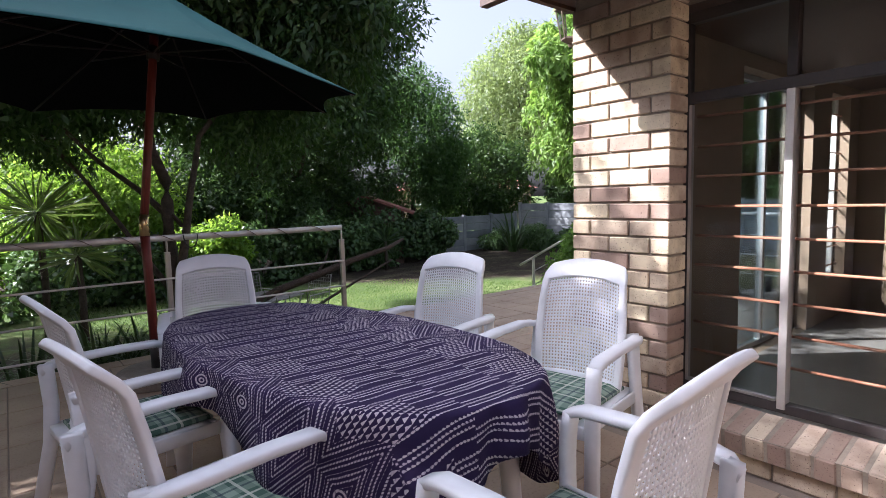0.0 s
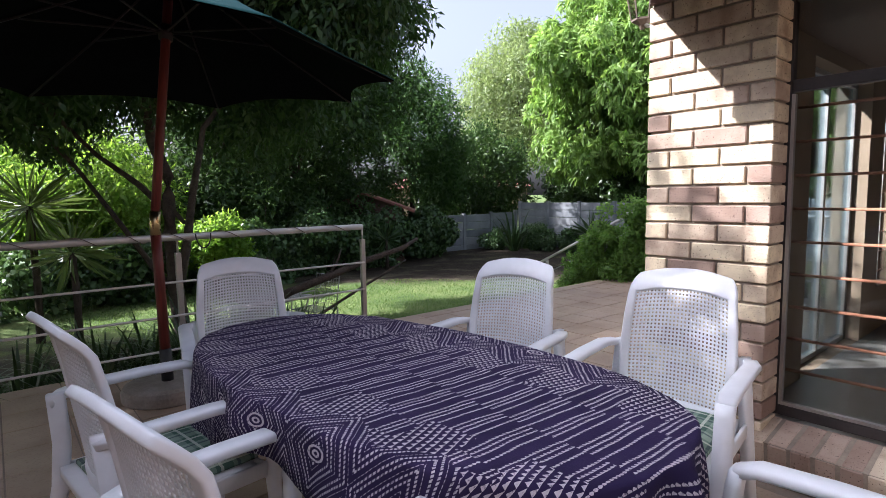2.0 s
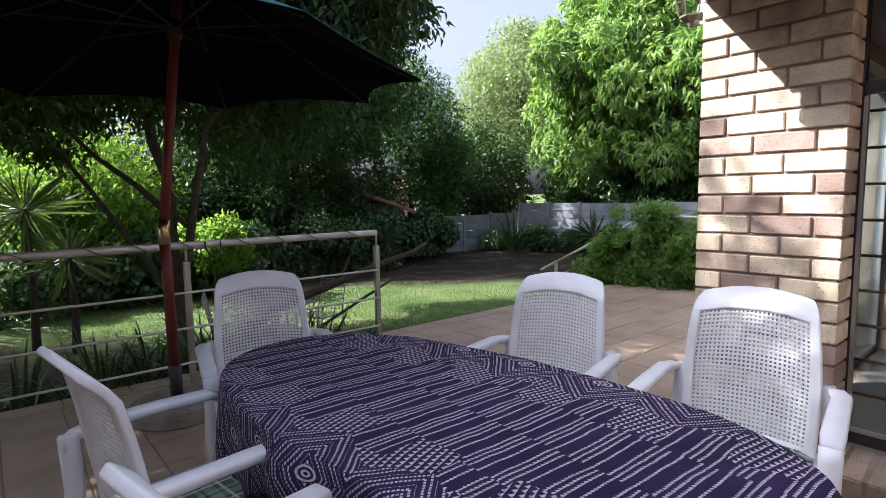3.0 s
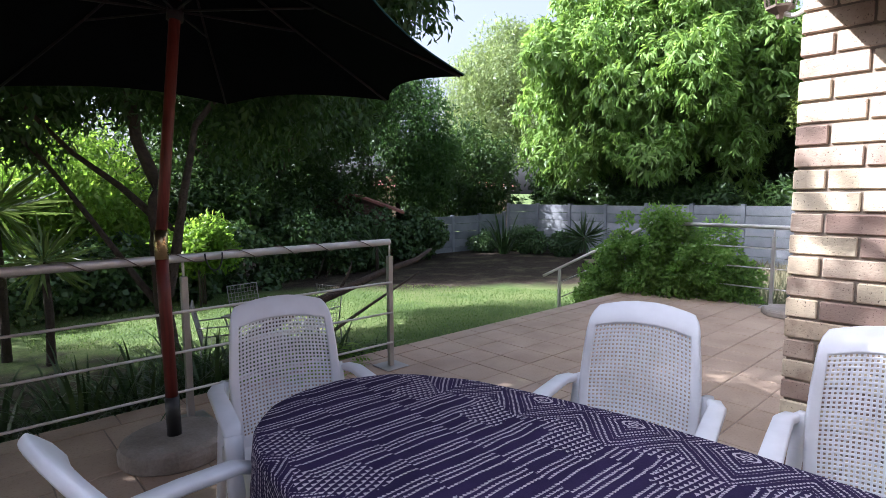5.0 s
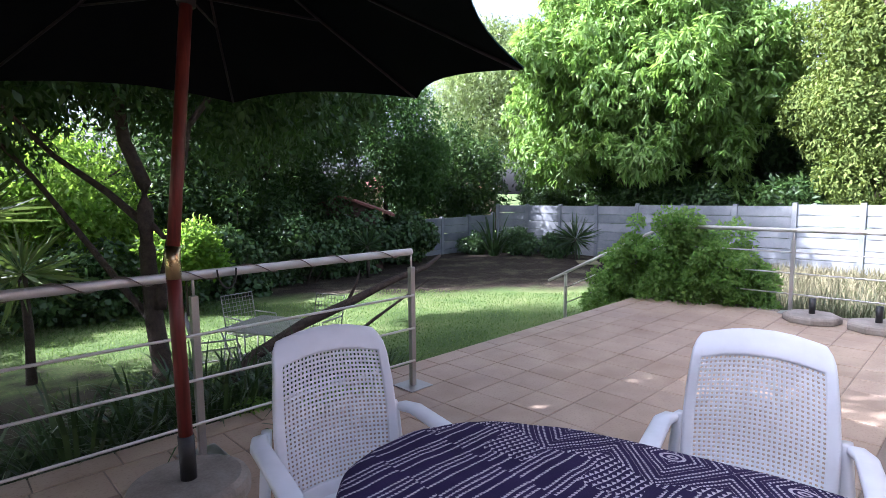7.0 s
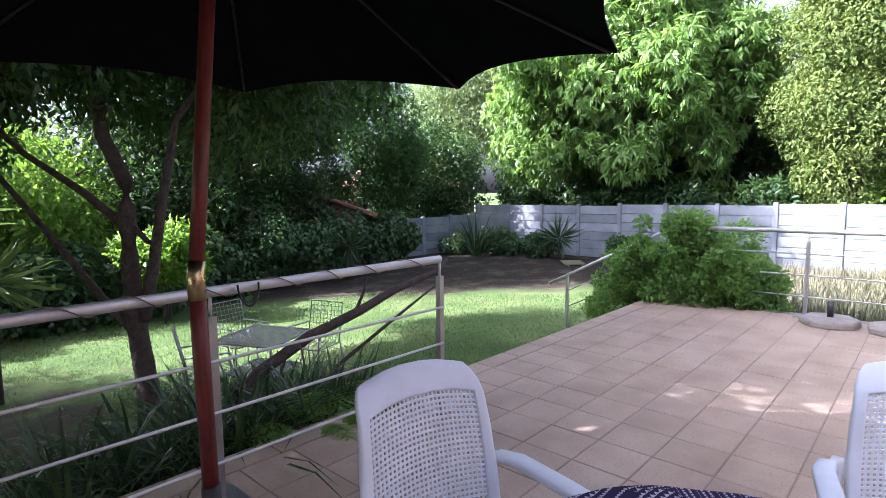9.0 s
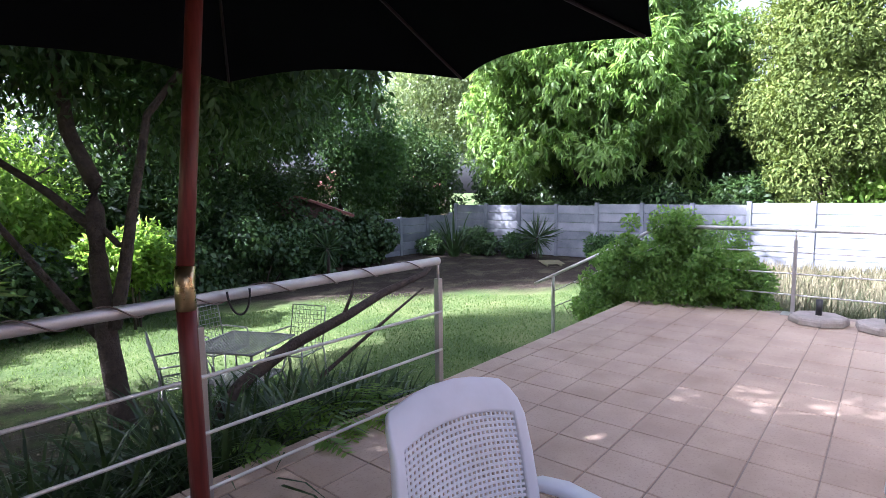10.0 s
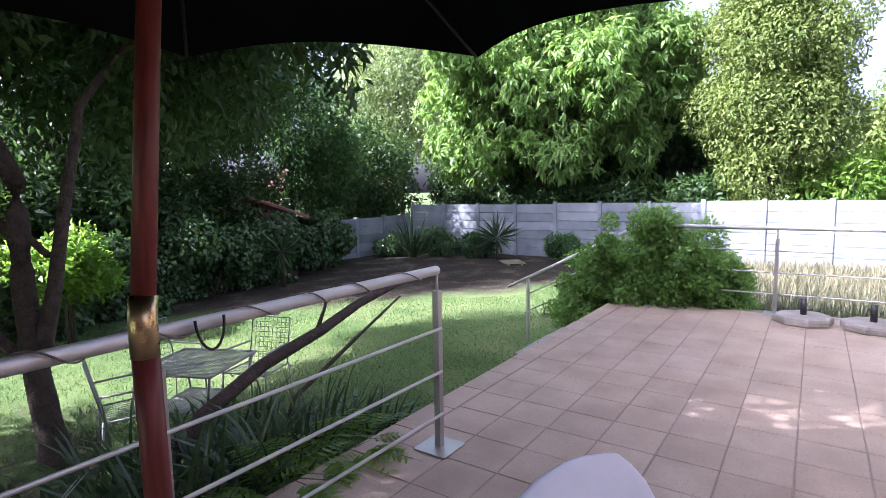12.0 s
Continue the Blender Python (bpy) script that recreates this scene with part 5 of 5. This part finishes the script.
# ---- cable wound round the handrail ----
def rail_cable():
    pts, n = [], 150
    for k in range(n):
        s = k / (n - 1)
        x = 0.2 + 2.75 * s
        a = s * 2 * math.pi * 9 + 0.8 * math.sin(s * 17)
        pts.append((x, POST_Y + 0.030 * math.cos(a), 0.995 + 0.030 * math.sin(a)))
    ob = part("cable", sweep(bmesh.new(), pts, 0.0034, 6), RUBBER_CABLE, None, "", True)
    tagged(ob, "grey cable wound round the steel handrail", "cable")
    pts = [(1.70 + 0.052 * math.cos(a), POST_Y - 0.030 - 0.012 * math.sin(a), 1.015 - 0.105 * math.sin(a)) for a in (math.pi * k / 12 for k in range(13))]
    ob = part("cable_loop", sweep(bmesh.new(), pts, 0.005, 6), BLACK, None, "", True)
    tagged(ob, "black cord loop hanging over the handrail", "cable")


rail_cable()


# ---- wall lantern ----
def lantern():
    t = thing("wall_lantern", pose(3.17, 2.985, 2.09), "glazed coach lantern on a curved wall bracket", "lamp")
    part("back_plate", box((-0.035, -0.118, 0.0), (0.035, -0.106, 0.15), 0.004), WHITE_PAINT, t)
    part("bracket", sweep(bmesh.new(), bezier((0, -0.106, 0.04), (0, -0.06, -0.03), (0, 0.0, 0.035), 8), 0.01, 8), WHITE_PAINT, t, "", True)
    bm = bmesh.new()
    rings = []
    for r, z in ((0.012, 0.0), (0.02, 0.02), (0.055, 0.04), (0.055, 0.05)):
        rings.append([bm.verts.new((r * math.cos(a), r * math.sin(a), z)) for a in (math.pi / 3 * k for k in range(6))])
    for a, b in zip(rings, rings[1:]):
        for k in range(6):
            bm.faces.new((a[k], a[(k + 1) % 6], b[(k + 1) % 6], b[k]))
    bm.faces.new(rings[0][::-1])
    bm.faces.new(rings[-1])
    part("base", bm, BRONZE, t)
    for k in range(6):
        a = math.pi / 3 * k
        part("frame_bar", sweep(bmesh.new(), [(0.055 * math.cos(a), 0.055 * math.sin(a), 0.05), (0.085 * math.cos(a), 0.085 * math.sin(a), 0.21)], 0.004, 5), BRONZE, t)
        a2 = a + math.pi / 3
        bm = bmesh.new()
        bm.faces.new([bm.verts.new(q) for q in ((0.052 * math.cos(a), 0.052 * math.sin(a), 0.05), (0.052 * math.cos(a2), 0.052 * math.sin(a2), 0.05), (0.082 * math.cos(a2), 0.082 * math.sin(a2), 0.21), (0.082 * math.cos(a), 0.082 * math.sin(a), 0.21))])
        part("pane", bm, GLASS, t)
    part("cap", sweep(bmesh.new(), [(0, 0, 0.21), (0, 0, 0.225), (0, 0, 0.28)], [0.095, 0.09, 0.02], 6), BRONZE, t)


lantern()


# ---- slatted rack ----
def slatted_rack():
    x, y = 16.2, 11.9
    k = thing("slatted_rack", pose(x, y, ground_z(x, y) + 0.01, 0, 0, 40), "weathered pale wooden rack lying on the bare bed", "rack")
    for sy in (-0.22, 0.22):
        part("rail", box((-0.5, sy - 0.03, 0.0), (0.5, sy + 0.03, 0.06), 0.006), STRAW, k)
    for i in range(7):
        part("slat", box((-0.48 + 0.15 * i, -0.34, 0.062), (-0.40 + 0.15 * i, 0.34, 0.085), 0.005), STRAW, k)


slatted_rack()


# ---- neighbours: a shed and houses ----
def shed():
    h = thing("garden_shed", pose(10.75, 17.9, -0.85, 0, 0, -37), "dark shed with a red tiled gable roof", "shed")
    part("wall", box((-1.3, -1.0, -0.35), (1.3, 1.0, 1.75)), DARK_WOOD, h)
    bm = bmesh.new()
    v = [bm.verts.new(p) for p in ((-1.7, -1.2, 1.62), (1.7, -1.2, 1.62), (0, -1.2, 2.25), (-1.7, 1.2, 1.62), (1.7, 1.2, 1.62), (0, 1.2, 2.25))]
    bm.faces.new((v[0], v[2], v[5], v[3]))
    bm.faces.new((v[2], v[1], v[4], v[5]))
    r = part("roof", bm, ROOF_TILE, h, "red tiled roof")
    so = r.modifiers.new("thick", "SOLIDIFY")
    so.thickness = 0.07
    bm = bmesh.new()
    bm.faces.new([bm.verts.new(p) for p in ((-1.3, -1.004, 1.75), (1.3, -1.004, 1.75), (0, -1.004, 2.2))])
    part("gable", bm, DARK_WOOD, h)


def neighbour(x, y, turn, w, d, wall_h, roof_h, wall_mat, roof_mat, label):
    h = thing("house", pose(x, y, -1, 0, 0, turn), label, "house")
    part("wall", box((-w, -d, 0), (w, d, wall_h)), wall_mat, h)
    bm = bmesh.new()
    e = 0.5
    v = [bm.verts.new(p) for p in ((-w - e, -d - e, wall_h - 0.1), (w + e, -d - e, wall_h - 0.1), (w + e, d + e, wall_h - 0.1), (-w - e, d + e, wall_h - 0.1), (-w + d, 0, wall_h + roof_h), (w - d, 0, wall_h + roof_h))]
    for q in ((0, 1, 5, 4), (1, 2, 5), (2, 3, 4, 5), (3, 0, 4), (3, 2, 1, 0)):
        bm.faces.new([v[i] for i in q])
    part("roof", bm, roof_mat, h)
    for k in (-0.5, 0.3):
        wd = part("window", box((k * w - 0.5, -d - 0.03, 1.0), (k * w + 0.5, -d + 0.02, 2.1), 0.01), WHITE_PAINT, h)
        part("pane", box((k * w - 0.42, -d - 0.045, 1.08), (k * w + 0.42, -d - 0.032, 2.02)), BLACK, wd)


shed()
neighbour(34, 39.5, -40, 6, 3.5, 3.0, 1.8, PLASTER, ROOF_TILE, "neighbouring plastered house glimpsed between the trees")
neighbour(62, -1, 80, 7, 4, 3.3, 1.1, WHITE_PAINT, CONCRETE, "far white house with a low roof")
wire = part("overhead_wire", sweep(bmesh.new(), [(22.0, 8.5, 2.0), (22.0, 4.0, 2.12), (22.0, -6.0, 2.6)], 0.012, 5), BLACK)
tagged(wire, "thin wire strung above the boundary wall", "wire", "", "structure")


# ---- boundary wall of precast panels ----
def precast_wall(name, a, b, top0, top1, label):
    a, b = Vector(a), Vector(b)
    n = max(1, round((b - a).length / 1.53))
    turn = math.degrees(math.atan2(b.y - a.y, b.x - a.x))
    w = thing(name, pose(a.x, a.y, 0, 0, 0, turn), label, "wall", "", "structure")
    L = (b - a).length / n
    panel_h = 0.31
    post_me = plate_me = None
    for k in range(n + 1):
        top = top0 + (top1 - top0) * math.floor(k / n * 4) / 4
        bm = box((-0.065, -0.07, -2.2), (0.065, 0.07, 0.0), 0.012)
        if post_me is None:
            o = part("post", bm, PRECAST, w)
            post_me = o.data
        else:
            bm.free()
            o = new("post", post_me)
            o.parent = w
        o.location = (L * k, 0, top + 0.05)
        if k < n:
            for r in range(6):
                if plate_me is None:
                    bm = bmesh.new()
                    block(bm, (0.055, -0.03, -panel_h + 0.006), (L - 0.055, 0.03, -0.006), 0.008)
                    block(bm, (0.12, -0.036, -panel_h + 0.03), (L - 0.12, -0.0305, -0.03), 0.0)
                    p = part("panel", bm, PRECAST, w)
                    plate_me = p.data
                else:
                    p = new("panel", plate_me)
                    p.parent = w
                p.location = (L * k, 0, top - panel_h * r)
    return w


precast_wall("wall_boundary", (18.5, 17.65, 0), (18.5, -4.3, 0), 0.90, 1.10, "white-painted precast concrete panel boundary wall")
precast_wall("wall_side", (9.2, 17.9, 0), (18.4, 17.85, 0), 0.40, 0.52, "white-painted precast concrete side wall")


# ---- bricks of the pier, lintel and sill ----
def brick_mesh(name, size, bevel=0.004, material=BRICK):
    bm = box((-size[0] / 2, -size[1] / 2, -size[2] / 2), (size[0] / 2, size[1] / 2, size[2] / 2))
    bmesh.ops.bevel(bm, geom=list(bm.edges), offset=bevel, segments=1, affect="EDGES")
    me = bpy.data.meshes.new(name)
    bm.to_mesh(me)
    bm.free()
    me.materials.append(material)
    return me


def lay_bricks():
    host = bpy.data.objects["wall_west"]
    rnd = random.Random(5)
    pitch, long_pitch = 0.0855, 0.232
    shapes = {}
    z_joint = 1.456
    k = -17
    while z_joint + k * pitch < 2.22:
        z = z_joint + (k + 0.5) * pitch
        y = END_Y
        lens = [0.108] if k % 2 else []
        while y > 2.305:
            L = lens.pop(0) if lens else 0.222
            L = min(L, y - 2.305)
            if L > 0.02:
                key = round(L, 3)
                if key not in shapes:
                    shapes[key] = brick_mesh("brick", (0.165, L, 0.0745))
                b = new("brick", shapes[key])
                b.parent = host
                b.location = (HOUSE_X + 0.0825 + rnd.uniform(-0.002, 0.002), y - L / 2, z)
                b.rotation_euler = (rnd.uniform(-0.006, 0.006), 0, rnd.uniform(-0.006, 0.006))
            y -= L + 0.010
        k += 1
    # soldier course over the window
    me = brick_mesh("brick", (0.106, 0.0745, 0.222), 0.004, SILL_BRICK)
    y = 2.295
    while y > 0.4:
        b = new("brick", me)
        b.parent = host
        b.location = (HOUSE_X + 0.053 + rnd.uniform(-0.002, 0.002), y - 0.037, 2.275)
        y -= pitch
    # stretcher courses under the sill
    me = brick_mesh("brick", (0.106, 0.222, 0.0745))
    y = 2.29
    while y > 0.2:
        b = new("brick", me)
        b.parent = host
        b.location = (HOUSE_X + 0.053, y - 0.111, 0.045)
        y -= long_pitch
    # sloping sill of bricks on edge
    me = brick_mesh("brick", (0.235, 0.0805, 0.105), 0.009, SILL_BRICK)
    y = 2.345
    while y > 0.0:
        b = new("brick", me)
        b.parent = WINDOW
        b.location = (3.085 + rnd.uniform(-0.002, 0.002), y - 0.038, 0.172 + rnd.uniform(-0.0015, 0.0015))
        b.rotation_euler = (0, radians(-10), rnd.uniform(-0.01, 0.01))
        y -= pitch

    bed = part("mortar", box((-0.113, -1.17, -0.05), (0.113, 1.17, 0.0495)), MORTAR, WINDOW)
    bed.location = (3.085, 1.17, 0.172)
    bed.rotation_euler = (0, radians(-10), 0)


lay_bricks()


# ---- terrace tiles ----
def lay_tiles():
    P, gap = 0.31, 0.0075
    rnd = random.Random(9)
    bm = box((-P / 2 + gap / 2, -P / 2 + gap / 2, -0.014), (P / 2 - gap / 2, P / 2 - gap / 2, 0.0))
    bmesh.ops.bevel(bm, geom=[e for e in bm.edges if all(v.co.z > -0.001 for v in e.verts)], offset=0.003, segments=1, affect="EDGES")
    me = bpy.data.meshes.new("tile")
    bm.to_mesh(me)
    me.materials.append(TILE)
    unit_verts = [v.co.copy() for v in bm.verts]
    unit_faces = [[v.index for v in f.verts] for f in bm.faces]
    bm.free()
    verts, faces, count = [], [], 0
    spots = []
    for i in range(-32, 13):
        for j in range(-32, 7):
            x, y = 3.9 + P * (i + 0.5), 3.94 + P * (j + 0.5)
            if y + P / 2 > FRONT - 0.14 or x + P / 2 > 7.76 or (x + P / 2 > HOUSE_X and y - P / 2 < END_Y):
                continue
            spots.append((x, y))
    spots.sort(key=lambda s: abs(s[0] - 4.2) * 0.7 + abs(s[1] - 4.3))
    for k, (x, y) in enumerate(spots):
        z = rnd.uniform(-0.0015, 0.0015)
        if k < 290:
            t = new("tile", me)
            t.parent = TERRACE
            t.location = (x, y, z)
            t.rotation_euler = (rnd.uniform(-0.003, 0.003), rnd.uniform(-0.003, 0.003), rnd.uniform(-0.004, 0.004))
        else:
            o = len(verts)
            verts += [(v.x + x, v.y + y, v.z + z) for v in unit_verts]
            faces += [[q + o for q in f] for f in unit_faces]
    rest = bpy.data.meshes.new("tiles")
    rest.from_pydata(verts, [], faces)
    rest.materials.append(TILE)
    ob = new("tiles", rest)
    ob.parent = TERRACE
    tagged(ob, kind="stuff")
    # edging row along the front
    x = -5.0
    eb = box((-0.19, -0.106, -0.05), (0.19, 0.075, 0.002), 0.004)
    em = bpy.data.meshes.new("edging")
    eb.to_mesh(em)
    eb.free()
    em.materials.append(TILE)
    while x < 7.5:
        t = new("edging_stone", em)
        t.parent = TERRACE
        t.location = (x + 0.19, FRONT - 0.068, 0.0)
        x += 0.388


lay_tiles()
